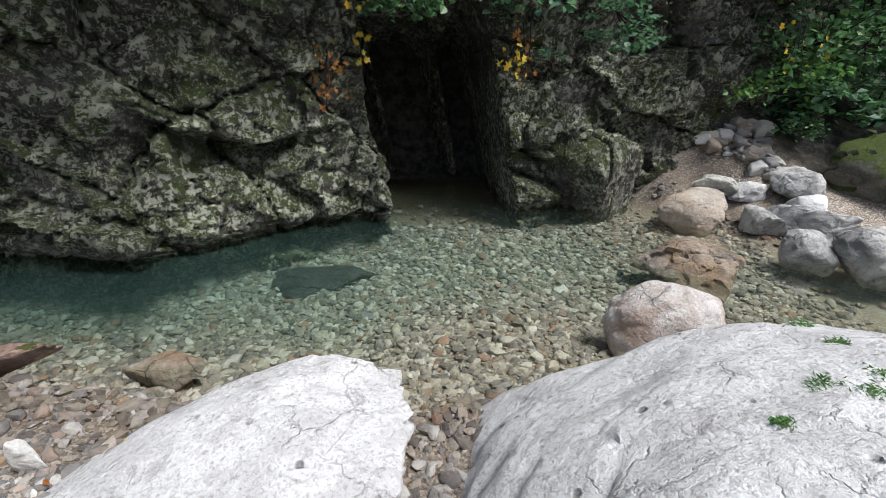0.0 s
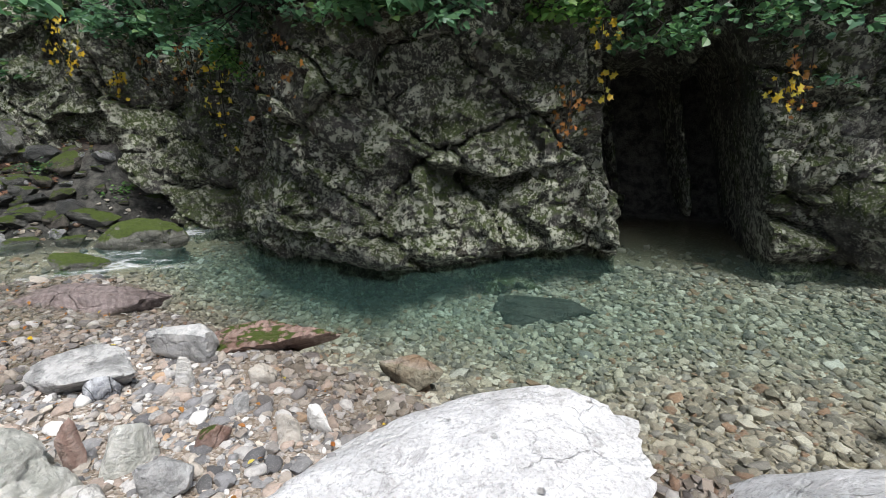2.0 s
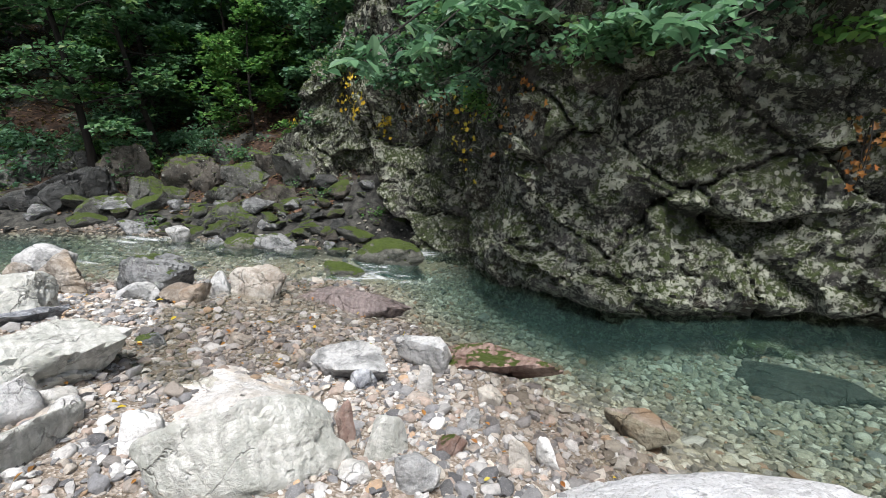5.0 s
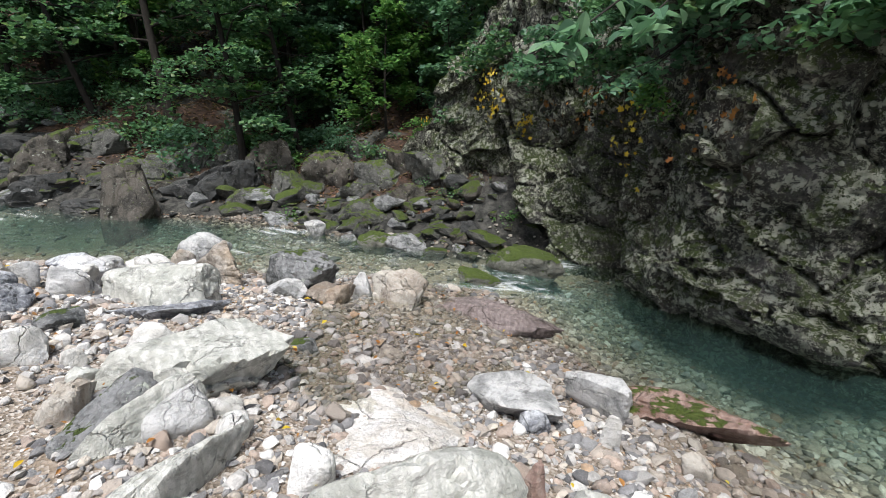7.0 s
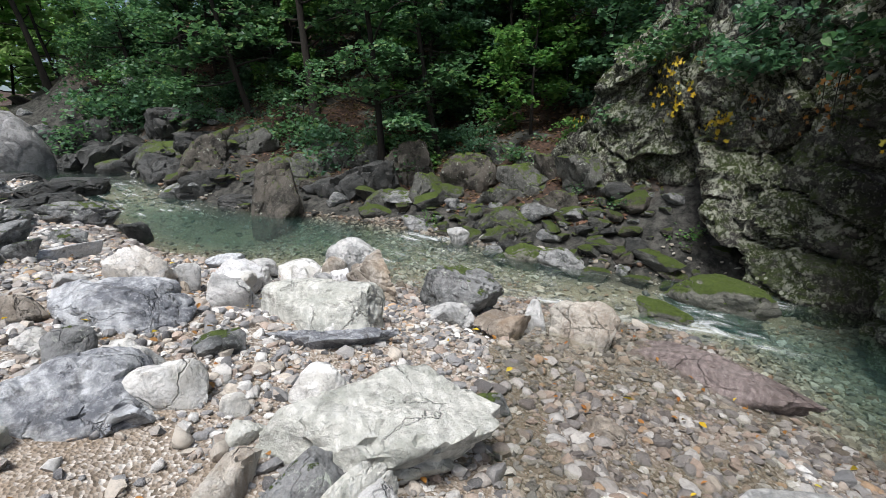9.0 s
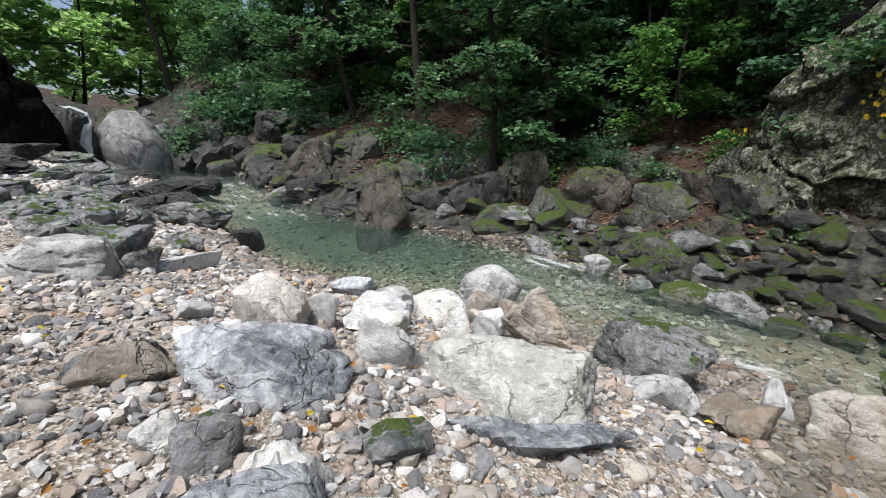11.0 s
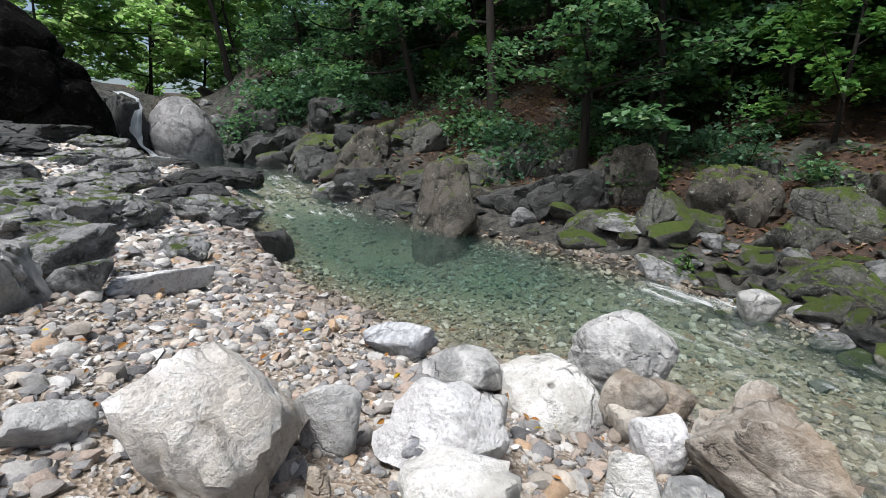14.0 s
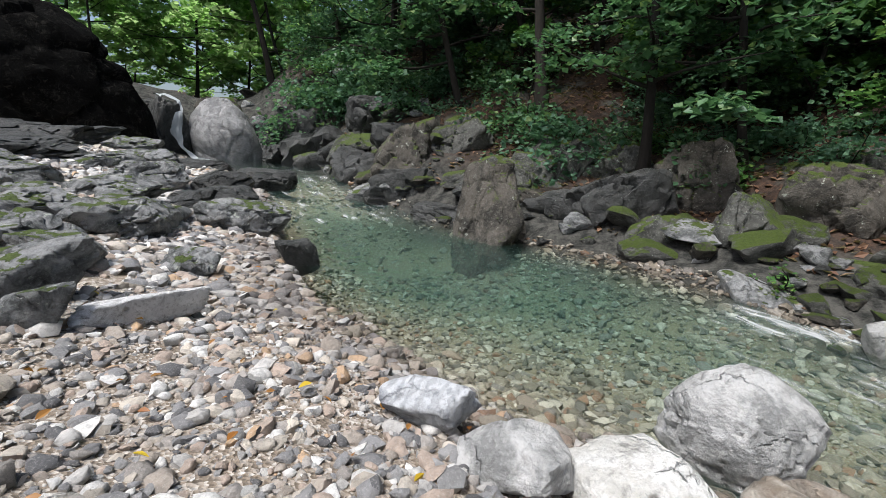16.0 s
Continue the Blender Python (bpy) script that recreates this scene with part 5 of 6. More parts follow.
# trees up the valley behind the fall, open light put into their leaves
VALLEY = tree("tall valley tree upstream, bright light in its leaf colour", 211, 9.0, 0.05, 3.8, BRIGHTLEAF, 130, 42, 0.31, 0.08, (0.06, 0.03), group="trees up the valley")
VALLEY.matrix_basis = pose(-35.0, -17.0, on_ground(-35.0, -17.0))
for k in range(14):
    far = 26 + 2.2 * k
    side = (-4.5, 3.0, -0.5, 5.5, -7.0)[k % 5] * (0.7 + far / 60) + rng.uniform(-1, 1)
    x, y = -7.3 - 0.83 * far + 0.56 * side, -1.9 - 0.56 * far - 0.83 * side
    copy_thing(VALLEY, pose(x, y, on_ground(x, y), 0, 0, rng.uniform(0, 360)) @ Matrix.Scale(rng.uniform(0.8, 1.3), 4))
LEANING = tree("dark leaning tree beside the waterfall", 213, 8.0, 0.45, 2.2, BRIGHTLEAF, 50, 36, 0.16, 0.16, (0.2, -0.26), name="leaning_tree")
LEANING.matrix_basis = pose(-29.4, -12.6, on_ground(-29.4, -12.6))
# trees added above the cliff, mostly out of view: their boughs shade the rock
TOPS = tree("cliff-top tree, mostly above view, added to shade the rock", 221, 5.5, 0.1, 2.9, LEAF, 110, 42, 0.14, 0.1, (0.0, -0.15), group="trees above the cliff")
TOPS.matrix_basis = pose(-4.6, 8.2, 4.6)
for x, y, z, turn, size in ((-1.2, 9.0, 5.0, 150, 1.1), (2.0, 9.6, 5.2, 240, 1.0), (5.2, 10.0, 4.2, 300, 1.1), (8.6, 9.8, 2.6, 100, 1.1), (-2.9, 9.4, 5.4, 200, 1.2)):
    copy_thing(TOPS, pose(x, y, z, 0, 0, turn) @ Matrix.Scale(size, 4))


def shrub(label, x, y, z, radius, material, count, leaf, seed, hang=0.0, name="shrub", flat=0.5, stems=6, outline=None):
    """A low bush or a hanging tuft: thin stems from one foot, leaves in sprays about their ends."""
    rng = np.random.RandomState(seed)
    root = tagged(new(name), label, "shrub")
    root.matrix_basis = pose(x, y, z)
    pieces, pts = [], []
    for k in range(stems):
        tip = rng.normal(0, 0.55, 3) * radius
        tip[2] = abs(tip[2]) * 0.8 - hang * radius * rng.uniform(0.4, 1.2)
        tip[1] -= 0.3 * radius * (hang > 0)
        pieces.append(tube(bent((0, 0, 0), tip, rng, 0.2, 5), np.linspace(0.012, 0.004, 5), 5))
        for m in range(3):
            pts.append(spray(tip * rng.uniform(0.45, 1.05) + rng.normal(0, 0.14, 3) * radius, rng, radius * 0.42, 0.05, max(4, count // (stems * 3))))
    v, f = join(pieces)
    part("branchwork", mesh_from("branchwork", v, f, BARK), root)
    v, f = leaf_arrays(np.concatenate(pts), rng, leaf, flat, 0.35, outline=outline)
    part("foliage", mesh_from("foliage", v, f, material, False), root)
    return root


# ---- growth on the cliff ----
shrub("hanging tuft of green leaves on the cliff", -0.45, 6.75, 3.15, 0.55, LEAF, 330, 0.1, 301, 0.6, outline=OVATE)
shrub("green tuft with yellowing leaves on the cliff", -1.5, 6.65, 3.35, 0.5, FRESH, 260, 0.1, 302, 0.3, outline=OVATE)
shrub("small-leaved green tuft hanging on the cliff", -5.85, 4.95, 3.05, 0.4, FRESH, 500, 0.05, 303, 0.5, outline=OVATE)
shrub("green leaves hanging from the cliff", 2.3, 7.1, 3.0, 0.6, BLUELEAF, 360, 0.08, 304, 0.9, outline=OVATE)
shrub("green leaves hanging from the cliff", 0.9, 7.2, 3.4, 0.5, LEAF, 260, 0.09, 305, 0.5, outline=OVATE)
shrub("green leaves hanging from the cliff", -3.6, 5.4, 3.75, 0.6, LEAF, 360, 0.11, 306, 0.5, outline=OVATE)
shrub("green leaves hanging from the cliff", -7.1, 5.7, 3.7, 0.6, LEAF, 360, 0.11, 307, 0.5, outline=OVATE)
shrub("green leaves over the cliff's edge", -9.2, 6.0, 3.9, 0.6, BLUELEAF, 330, 0.11, 308, 0.5, outline=OVATE)
shrub("green and yellow bush beside the cliff", 5.6, 7.9, 2.2, 0.8, FRESH, 520, 0.09, 309, 0.5, outline=OVATE)
shrub("dark green bush beside the cliff", 6.9, 8.4, 2.6, 0.9, LEAF, 560, 0.1, 310, 0.6, outline=OVATE)
shrub("dark green bush on the far bank", 5.9, 7.9, 1.3, 0.4, LEAF, 240, 0.07, 311, 0.0, outline=OVATE)


def vine(label, x, y, z, drop, wide, material, count, seed, leaf=0.08):
    """A creeper hanging down the rock: thin strands with single leaves that face outwards."""
    rng = np.random.RandomState(seed)
    root = tagged(new("vine"), label, "vine")
    root.matrix_basis = pose(x, y, z)
    strands, pts = [], []
    for k in range(3):
        a = np.array((rng.uniform(-wide, wide) * 0.6, 0.05, drop * 0.5))
        line = bent(a, a + (rng.uniform(-0.1, 0.1), rng.uniform(-0.1, 0.0), -drop * rng.uniform(0.7, 1.1)), rng, 0.12, 8)
        strands.append(tube(line, np.linspace(0.008, 0.003, 8), 5))
        s = rng.uniform(0, 7, max(2, count // 3))
        pts.append(np.stack([np.interp(s, np.arange(8), line[:, i]) for i in range(3)], 1) + rng.normal(0, 1, (len(s), 3)) * (wide * 0.45, 0.03, 0.05))
    v, f = join(strands)
    part("strand", mesh_from("strand", v, f, BARK), root)
    pts = np.concatenate(pts)
    v, f = leaf_arrays(pts[:, (0, 2, 1)] * (1, 1, -1), rng, leaf * 1.15, 0.55, 0.1, 0.4, 0.46, MAPLE)
    v = v[:, (0, 2, 1)] * (1, -1, 1)
    part("foliage", mesh_from("foliage", v, f, material, False), root)
    return root


vine("rust-coloured vine leaves on the cliff", -1.62, 6.55, 2.1, 0.7, 0.25, RUST, 26, 321)
vine("dry rust vine leaves on the cliff", -1.45, 6.6, 2.05, 0.5, 0.3, RUST, 18, 322)
vine("yellow vine leaves on the cliff", -1.12, 6.75, 2.4, 0.4, 0.2, YELLOW, 12, 323)
vine("yellow leaves hanging high on the cliff", -1.05, 6.5, 3.05, 0.3, 0.18, YELLOW, 12, 324, 0.09)
vine("yellow maple-like vine leaves beside the cleft", 0.86, 7.05, 2.3, 0.35, 0.2, YELLOW, 18, 325, 0.09)
vine("rust vine leaves beside the cleft", 1.1, 7.15, 2.35, 0.9, 0.2, RUST, 18, 326)
vine("bright yellow vine leaves on the buttress", -9.95, 5.9, 2.75, 0.5, 0.3, YELLOW, 48, 327, 0.09)
vine("rust vine leaves on the buttress", -9.25, 6.2, 3.0, 0.8, 0.6, RUST, 40, 328)
vine("dry rust vine leaves on the cliff", -5.3, 4.95, 2.75, 0.9, 0.5, RUST, 36, 329)
vine("yellowed creeper hanging down the cliff", -6.55, 5.25, 2.6, 1.6, 0.25, YELLOW, 40, 330, 0.08)
vine("yellow vine leaves on the lower cliff", -13.4, 5.3, 3.0, 0.4, 0.3, YELLOW, 14, 331)
vine("yellowing vine leaves on the buttress top", -10.9, 5.5, 3.6, 1.0, 0.6, YELLOW, 60, 332, 0.09)
vine("rust vine leaves over the notch", -8.0, 6.0, 3.0, 0.9, 0.5, RUST, 36, 333)
vine("yellow leaves among the bushes", 5.3, 7.5, 2.5, 0.8, 0.5, YELLOW, 14, 334)
# ---- tufts of moss and grass on the granite boulder ----
for k, (x, y, z, r) in enumerate(((1.58, 1.58, 0, 0.09), (1.83, 1.6, 0, 0.11), (1.9, 1.92, 0, 0.07), (1.94, 2.2, 0, 0.08), (1.28, 1.38, 0, 0.05), (1.7, 1.5, 0, 0.07))):
    rng = np.random.RandomState(410 + k)
    pts = rng.normal(0, 1, (140, 3)) * (r * 0.5, r * 0.3, 0.008) + (0, 0, 0.012)
    v, f = leaf_arrays(pts, rng, 0.024, 0.2, -0.5, 0.4, 0.14)
    tuft = tagged(new("moss_tuft", mesh_from("moss_tuft", v, f, FRESH, False)), "small green moss tuft growing on the granite boulder", "moss", "moss tufts on the boulder")
    tuft.matrix_world = pose(x, y, top_of(GRANITE, x, y))

# ---- a bough with large leaves reaching out over the pool ----
rng = np.random.RandomState(77)
bough = tagged(new("overhanging_tree"), "bough with large green compound leaves over the pool", "tree")
bough.matrix_basis = pose(-4.2, 6.4, 4.6)
pieces, pts = [tube(bent((0, 1.0, -0.6), (0, -0.6, 0.5), rng, 0.1, 6), np.linspace(0.09, 0.05, 6), 8)], []
for tip in ((2.0, -2.7, -1.35), (1.2, -2.3, -1.1), (1.75, -2.2, -0.95), (0.4, -4.1, -1.35), (0.05, -4.5, -1.45), (0.75, -3.7, -1.1), (1.0, -3.0, -0.8)):
    limb = bent((0, -0.6, 0.5), tip, rng, 0.12, 8)
    pieces.append(tube(limb, np.linspace(0.03, 0.006, 8), 5))
    for s in (0.72, 0.86, 1.0):
        c = limb[int(s * 7)]
        for m in range(4):
            pts.append(c + rng.normal(0, 0.14, 3) * (1, 1, 0.5) + rng.normal(0, 0.07, (6, 3)) * (1, 1, 0.3))
v, f = join(pieces)
part("limb", mesh_from("limb", v, f, BARK), bough)
v, f = leaf_arrays(np.concatenate(pts), rng, 0.2, 0.75, 0.35, 0.25, 0.21, OVATE)
part("leaves", mesh_from("leaves", v, f, PALELEAF, False), bough)

# ---- bushes along the far bank ----
for label, x, y, r, mat, count, seed in (
        ("green bush on the far bank", -14.6, 4.3, 0.8, LEAF, 500, 341), ("blue-green bush on the far bank", -15.6, 3.6, 0.9, BLUELEAF, 560, 342), ("fresh green bush on the far bank", -16.6, 2.3, 0.6, FRESH, 360, 343),
        ("green bush over the rocks", -18.4, 0.9, 0.8, LEAF, 460, 344), ("fresh green weeds on a rock", -13.2, 1.55, 0.25, FRESH, 120, 345), ("green bush above the pool", -19.6, -1.6, 1.0, LEAF, 520, 346),
        ("green bush beside the rapid", -21.5, -3.2, 1.1, BLUELEAF, 600, 347), ("green bush beside the fall", -25.5, -6.6, 1.3, LEAF, 640, 348), ("light green bush beside the fall", -27.6, -8.8, 1.3, FRESH, 640, 349),
        ("green weeds at the cliff's foot", -11.4, 5.1, 0.3, LEAF, 200, 350), ("weeds on the far bank", -12.8, 4.8, 0.4, LEAF, 220, 351), ("dark green bush on the slope", -17.6, 3.6, 0.9, LEAF, 480, 352),
        ("green bush on the slope", -20.4, 1.6, 0.9, BLUELEAF, 480, 353), ("green bush on the slope", -22.5, -1.2, 1.0, LEAF, 520, 354), ("weeds beside the cliff's notch", -9.9, 5.6, 0.35, FRESH, 160, 355)):
    shrub(label, x, y, on_ground(x, y), r, mat, count, 0.1 if r > 0.4 else 0.06, seed)


# ---- undergrowth: bushes up the slope and tufts along the cliff's brow ----
BUSHES = [shrub("low dark green bush on the wooded slope", -16.9, 4.6, on_ground(-16.9, 4.6), 0.9, LEAF, 700, 0.11, 361, stems=9), shrub("low blue-green bush on the wooded slope", -18.9, 4.4, on_ground(-18.9, 4.4), 0.9, BLUELEAF, 700, 0.12, 362, stems=9),
          shrub("low fresh green bush on the wooded slope", -14.2, 5.6, on_ground(-14.2, 5.6), 0.7, FRESH, 560, 0.1, 363, stems=9)]
rng = np.random.RandomState(15)
for k in range(95):
    j = rng.randint(np.argmin(np.abs(LINE[:, 0] + 34)), np.argmin(np.abs(LINE[:, 0] + 9.5)))
    off = LINE[j, 4] + 2.5 + 8 * rng.uniform() ** 1.6
    x, y = LINE[j, :2] + np.array((-WAY[j, 1], WAY[j, 0])) * off
    if (y > 5.2 and x > -12) or (x > -16 and k % 3):
        continue
    copy_thing(BUSHES[2 if k % 8 == 2 else k % 2], pose(x, y, on_ground(x, y), 0, 0, rng.uniform(0, 360)) @ Matrix.Scale(rng.uniform(0.6, 1.4), 4))
HANGING = [shrub("dark green foliage hanging from the cliff's brow", -5.0, 4.9, 4.1, 0.7, LEAF, 520, 0.1, 364, 0.6, stems=8, outline=OVATE), shrub("blue-green foliage hanging from the cliff's brow", -2.4, 6.0, 4.2, 0.7, BLUELEAF, 520, 0.1, 365, 0.6, stems=8, outline=OVATE)]
for k in range(30):
    x = -10.8 + 0.58 * k + rng.uniform(-0.2, 0.2)
    y = np.interp(x, (-10.8, -8.2, -6.5, -4.1, -1.8, 0.3, 2.7, 5.4, 7.2), (5.9, 6.2, 5.2, 5.0, 6.1, 7.2, 7.6, 8.0, 8.7)) + rng.uniform(-0.1, 0.3)
    if -11 < x < -7.4 and k % 3:
        continue
    copy_thing(HANGING[k % 2], pose(x, y, rng.uniform(3.7, 5.0), 0, 0, rng.uniform(-40, 40)) @ Matrix.Scale(rng.uniform(0.7, 1.2), 4))


for x, y, z, size in ((6.3, 8.3, 1.6, 1.2), (7.4, 8.4, 1.5, 1.2), (8.4, 8.0, 1.2, 1.1), (6.0, 8.2, 2.6, 1.1), (7.2, 8.9, 2.8, 1.3)):
    copy_thing(BUSHES[int(x * 10) % 2], pose(x, y, z, 0, 0, x * 90) @ Matrix.Scale(size, 4))

for x, y, size in ((-24.8, -9.7, 1.5), (-25.4, -9.0, 1.7), (-25.9, -10.2, 1.6), (-26.7, -9.5, 1.8), (-25.5, -7.5, 1.5), (-26.6, -8.6, 1.6), (-27.8, -9.6, 1.5), (-24.4, -6.4, 1.3), (-28.6, -10.8, 1.6), (-26.2, -6.2, 1.6), (-28.2, -8.2, 1.7), (-23.6, -5.2, 1.2), (-29.5, -9.4, 1.8)):
    copy_thing(BUSHES[int(-x * 10) % 2], pose(x, y, on_ground(x, y), 0, 0, x * 70) @ Matrix.Scale(size, 4))

# ---- fallen leaves ----
def fallen(name, label, n, box, material, size, seed, lift=0.03, kind="stuff"):
    rng = np.random.RandomState(seed)
    x, y = rng.uniform(box[0], box[1], n), rng.uniform(box[2], box[3], n)
    zw, d, wnear, wfar, *_ = stream_at(x, y)
    ok = (d > wfar + 0.9) if name == "leaf_litter" else (-d > wnear + 0.3)
    x, y = x[ok], y[ok]
    v, f = leaf_arrays(np.stack([x, y, ground(x, y)[0] + lift], 1), rng, size, 0.6, 0.0, 0.4, 0.27, None if name == "leaf_litter" else OVATE)
    return tagged(new(name, mesh_from(name, v, f, material, False)), label, "leaves", kind=kind)


fallen("leaf_litter", "brown dead leaves lying thick on the slope", 26000, (-32, -11, -8, 14), DEADLEAF, 0.13, 401)
fallen("fallen_leaves", "scattered rust-coloured fallen leaves on the gravel", 620, (-13, 0, -5, 3), RUST, 0.048, 402, 0.06)
fallen("fallen_yellow_leaves", "scattered yellow-green fallen leaves on the gravel", 140, (-13, 0, -5, 3), YELLOW, 0.06, 403, 0.07)

# ---- white water at the fall ----
rng = np.random.RandomState(9)
for label, pts, wide in (("thin white waterfall sliding beside the boulder", ((-22.9, -13.7, 4.02), (-22.5, -12.9, 3.92), (-22.25, -12.35, 3.75), (-22.15, -12.3, 3.4), (-22.1, -12.45, 2.7), (-22.2, -12.3, 2.3), (-22.4, -12.05, 1.95), (-22.3, -11.7, 1.87)), 0.3),
                         ("narrow white waterfall behind the boulder", ((-25.2, -11.8, 2.6), (-24.8, -11.6, 2.5), (-24.7, -11.55, 2.2), (-24.65, -11.5, 1.8)), 0.2),
                         ("white water at the foot of the fall boulder", ((-21.75, -11.75, 1.93), (-22.0, -11.2, 1.91), (-22.4, -10.6, 1.9), (-22.75, -10.1, 1.9)), 0.14)):
    p = np.array(pts)
    s = np.linspace(0, len(p) - 1, 30)
    c = np.stack([np.interp(s, np.arange(len(p)), p[:, i]) for i in range(3)], 1)
    across = np.array((0.6, -0.8, 0.0))
    rows = c[:, None] + np.linspace(-0.5, 0.5, 9)[None, :, None] * across * wide * (0.75 + 0.35 * np.sin(s * 2.1)[:, None, None])
    rows = rows.reshape(-1, 3)
    rows = rows + 0.05 * np.stack([fbm(rows * 4, 2, 3), fbm(rows * 4, 2, 4), fbm(rows * 4, 2, 5)], 1)
    fallob = tagged(new("waterfall", mesh_from("waterfall", rows, grid_faces(30, 9), FOAM)), label, "waterfall", kind="structure")


# ---- rubble of the far bank and gravel ----
SHAPES3 = [stone_shape(500 + k, 3, (18, 28)[k % 2], 0.07, 0.3, (0.62, 0.4)[k % 2]) for k in range(10)]
COBBLES = [mesh_from("cobble", p * 0.5, t, BANKSTONE, crease=45) for p, t in SHAPES3]
RUBBLE = [mesh_from("broken_rock", p * 0.5, t, (HALFMOSS, WETDARK, NOSE, DARK, HALFMOSS)[k % 5], crease=32) for k, (p, t) in enumerate(SHAPES3)]


def strew(name, label, group, meshes, n, box, low, high, biggest, smallest, seed, flat=0.6, sunk=0.3):
    """Single loose stones lying on the ground between two distances from the water's edge (below 0: in the water)."""
    rng = np.random.RandomState(seed)
    made = 0
    while made < n:
        x, y = rng.uniform(box[0], box[1]), rng.uniform(box[2], box[3])
        zw, d, wnear, wfar, *_ = (float(a[0]) for a in stream_at([x], [y]))
        edge = -d - wnear if low >= -5 else d - wfar
        if name == "broken_rock":
            edge = d - wfar
        if not low - (0 if low >= -5 else -10) < edge < high:
            continue
        size = smallest + (biggest - smallest) * rng.uniform() ** 2.2
        ob = tagged(new(name, meshes[rng.randint(len(meshes))]), label, "stone", group)
        tall = size * rng.uniform(flat * 0.7, flat * 1.2)
        ob.matrix_world = Matrix.LocRotScale((x, y, on_ground(x, y) + tall * (0.5 - sunk)), Euler((rng.uniform(-0.25, 0.25), rng.uniform(-0.25, 0.25), rng.uniform(0, 6.3))), (size, size * rng.uniform(0.6, 0.9), tall))
        made += 1


strew("cobble", "loose river cobble lying on the gravel bank", "cobbles on the gravel bank", COBBLES, 130, (-12.5, 1.0, -4.6, 4.0), -0.6, 4.2, 0.24, 0.08, 601)
strew("cobble", "pale river cobble lying under clear water", "cobbles in the stream bed", COBBLES, 50, (-13, 4.0, -3.0, 7.0), -3.2, -0.4, 0.3, 0.12, 602, 0.5, 0.25)
strew("broken_rock", "dark mossy broken rock on the far bank", "rocks on the far bank", RUBBLE, 180, (-24, -9.5, -9, 6.0), 0.0, 1.9, 0.95, 0.22, 603, 0.5, 0.3)
strew("cobble", "rounded cobble in the stone pile", "stone pile by the cliff", COBBLES, 95, (2.8, 5.4, 5.9, 8.3), -9, 9, 0.42, 0.14, 604, 0.65, 0.2)


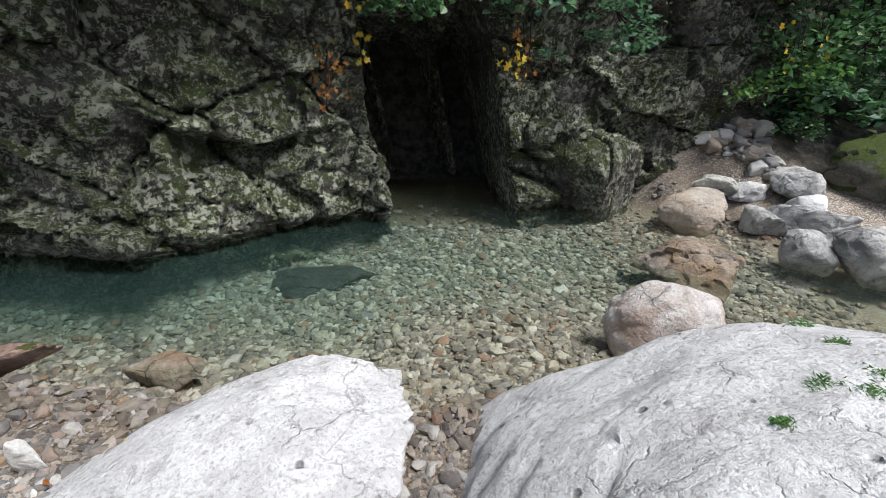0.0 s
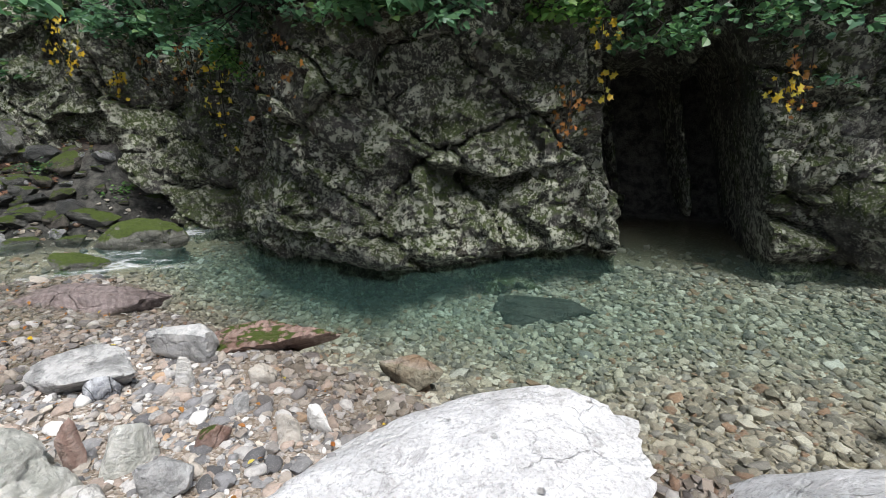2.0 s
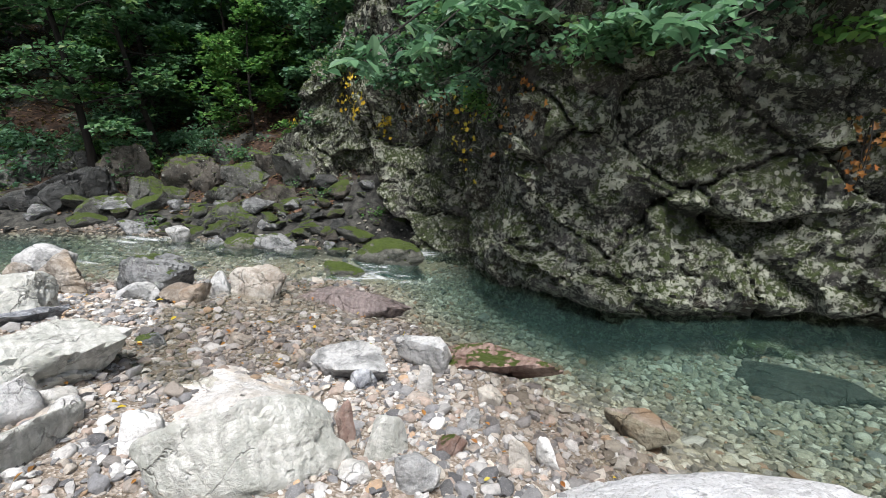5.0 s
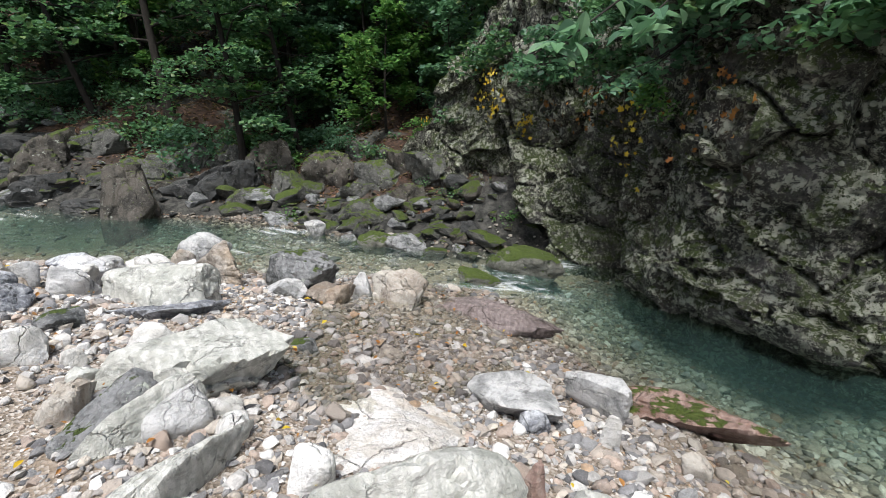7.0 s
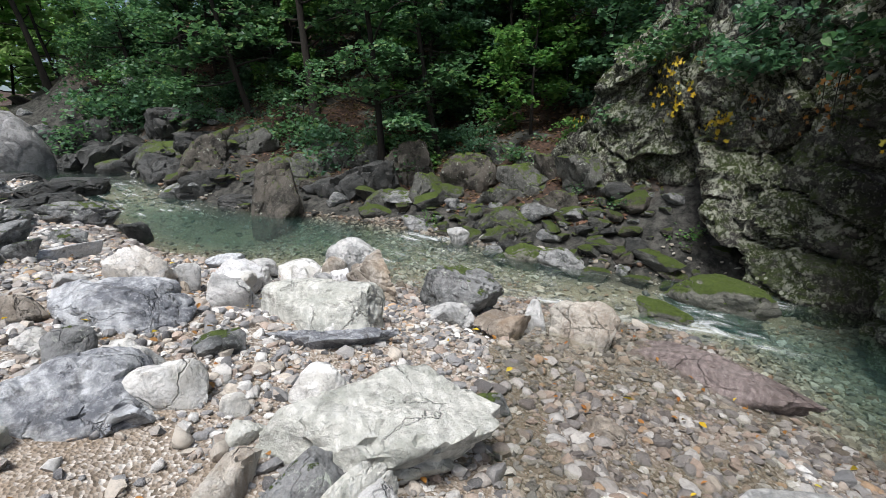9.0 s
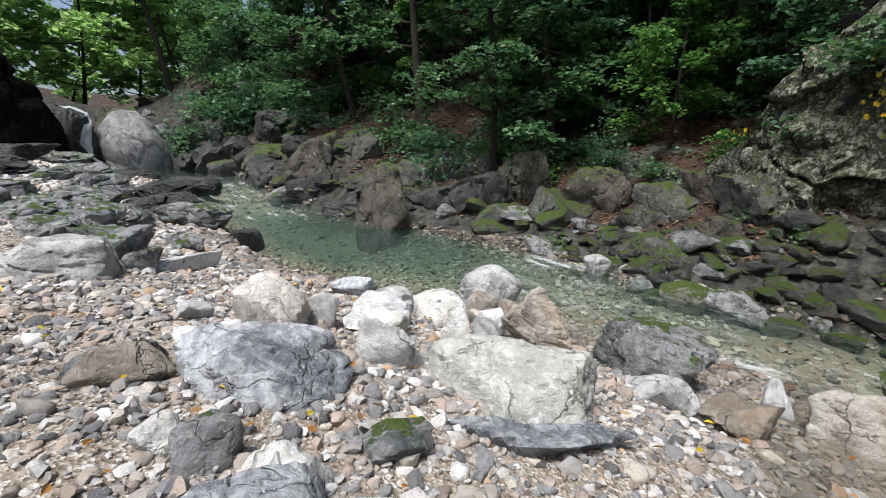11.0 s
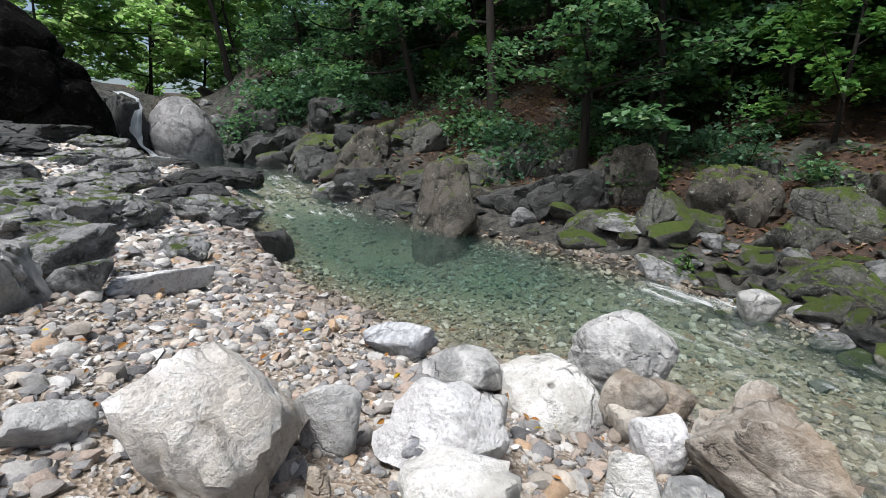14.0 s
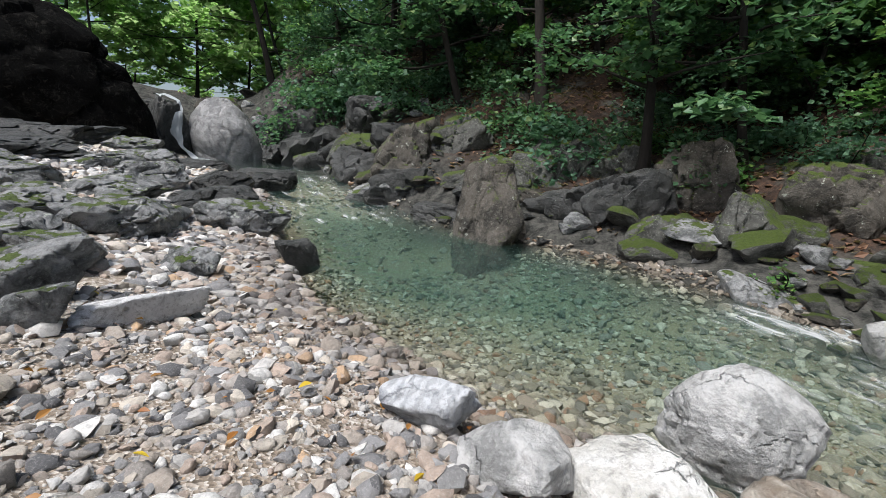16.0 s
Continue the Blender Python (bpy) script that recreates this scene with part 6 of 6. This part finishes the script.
def gravel(name, label, n, box, low, high, middle, level, material, seed):
    """Uncounted small stones as one object, each a small closed stone of its own."""
    rng = np.random.RandomState(seed)
    x, y = rng.uniform(box[0], box[1], n), rng.uniform(box[2], box[3], n)
    zw, d, wnear, wfar, *_ = stream_at(x, y)
    ok = (-d - wnear > low) & (-d - wnear < high) & (d < wfar + 0.3)
    x, y = x[ok], y[ok]
    n = len(x)
    size = np.clip(middle * np.exp(rng.normal(0, 0.55, n)), middle * 0.4, middle * 2.5)
    z = ground(x, y)[0]
    shapes = [stone_shape(700 + k, level, (34, 14, 22)[k % 3], worn=(0.4, 0.6, 0.5)[k % 3]) for k in range(12)]
    tris = shapes[0][1]
    base = np.stack([s[0] for s in shapes])[rng.randint(12, size=n)] * 0.5
    scale = np.stack([size, size * rng.uniform(0.62, 0.95, n), size * rng.uniform(0.4, 0.75, n)], 1)
    v = base * scale[:, None]
    a, b = rng.uniform(0, 6.28, n), rng.normal(0, 0.3, n)
    cb, sb = np.cos(b)[:, None], np.sin(b)[:, None]
    vy, vz = v[:, :, 1] * cb - v[:, :, 2] * sb, v[:, :, 1] * sb + v[:, :, 2] * cb
    ca, sa = np.cos(a)[:, None], np.sin(a)[:, None]
    v = np.stack([v[:, :, 0] * ca - vy * sa + x[:, None], v[:, :, 0] * sa + vy * ca + y[:, None], vz + (z + 0.18 * scale[:, 2])[:, None]], 2)
    damp = np.repeat(np.maximum(smooth(0.2, 0.02, z - zw[ok]) * smooth(-0.1, 0.0, z - zw[ok]), seep(x, y)), base.shape[1])
    f = tris[None] + (np.arange(n) * base.shape[1])[:, None, None]
    return tagged(new(name, mesh_from(name, v.reshape(-1, 3), f.reshape(-1, 3), material, True, {"damp": damp}, crease=40 if level > 1 else 55)), label, "gravel", kind="stuff")


gravel("gravel", "mixed grey, white and tan river pebbles", 21000, (-12.5, 2.0, -5.0, 4.0), -0.15, 4.4, 0.055, 2, BANKSTONE, 801)
gravel("fine_gravel", "small mixed pebbles filling the gaps of the bank", 42000, (-12.5, 2.0, -5.0, 4.0), -0.15, 4.6, 0.034, 1, BANKSTONE, 804)
gravel("coarse_gravel", "mixed grey and tan stones farther up the bank", 34000, (-24, 8.0, -12.0, 6.0), -0.15, 7.5, 0.06, 1, BANKSTONE, 802)
gravel("bank_rubble", "mixed angular stones of the upper bank", 15000, (-19, -11.0, -10.5, -3.5), -0.1, 6.0, 0.085, 1, BANKSTONE, 805)
gravel("bed_pebbles", "wet pebbles covering the stream bed", 30000, (-20, 8.0, -8.0, 9.0), -6.0, 0.2, 0.07, 1, BEDSTONE, 803)
gravel("bed_gravel", "small pale and brown pebbles covering the pool's bed", 46000, (-8.0, 4.5, 1.8, 7.6), -6.0, 0.2, 0.05, 1, BEDSTONE, 806)
gravel("bed_gravel", "small pale and brown pebbles covering the upper pool's bed", 15000, (-15.5, -8.5, -5.0, 3.0), -6.0, 0.2, 0.05, 1, BEDSTONE, 807)
strew("broken_rock", "dark wet broken rock beside the fall", "rocks beside the fall", RUBBLE, 50, (-31, -18, -17, -4), -0.3, 4.0, 1.6, 0.4, 605, 0.55, 0.3)
strew("broken_rock", "mossy broken rock beside the riffle", "rocks beside the riffle", RUBBLE, 130, (-13.5, -8.4, 1.5, 6.2), -0.4, 2.0, 0.6, 0.14, 606, 0.5, 0.25)
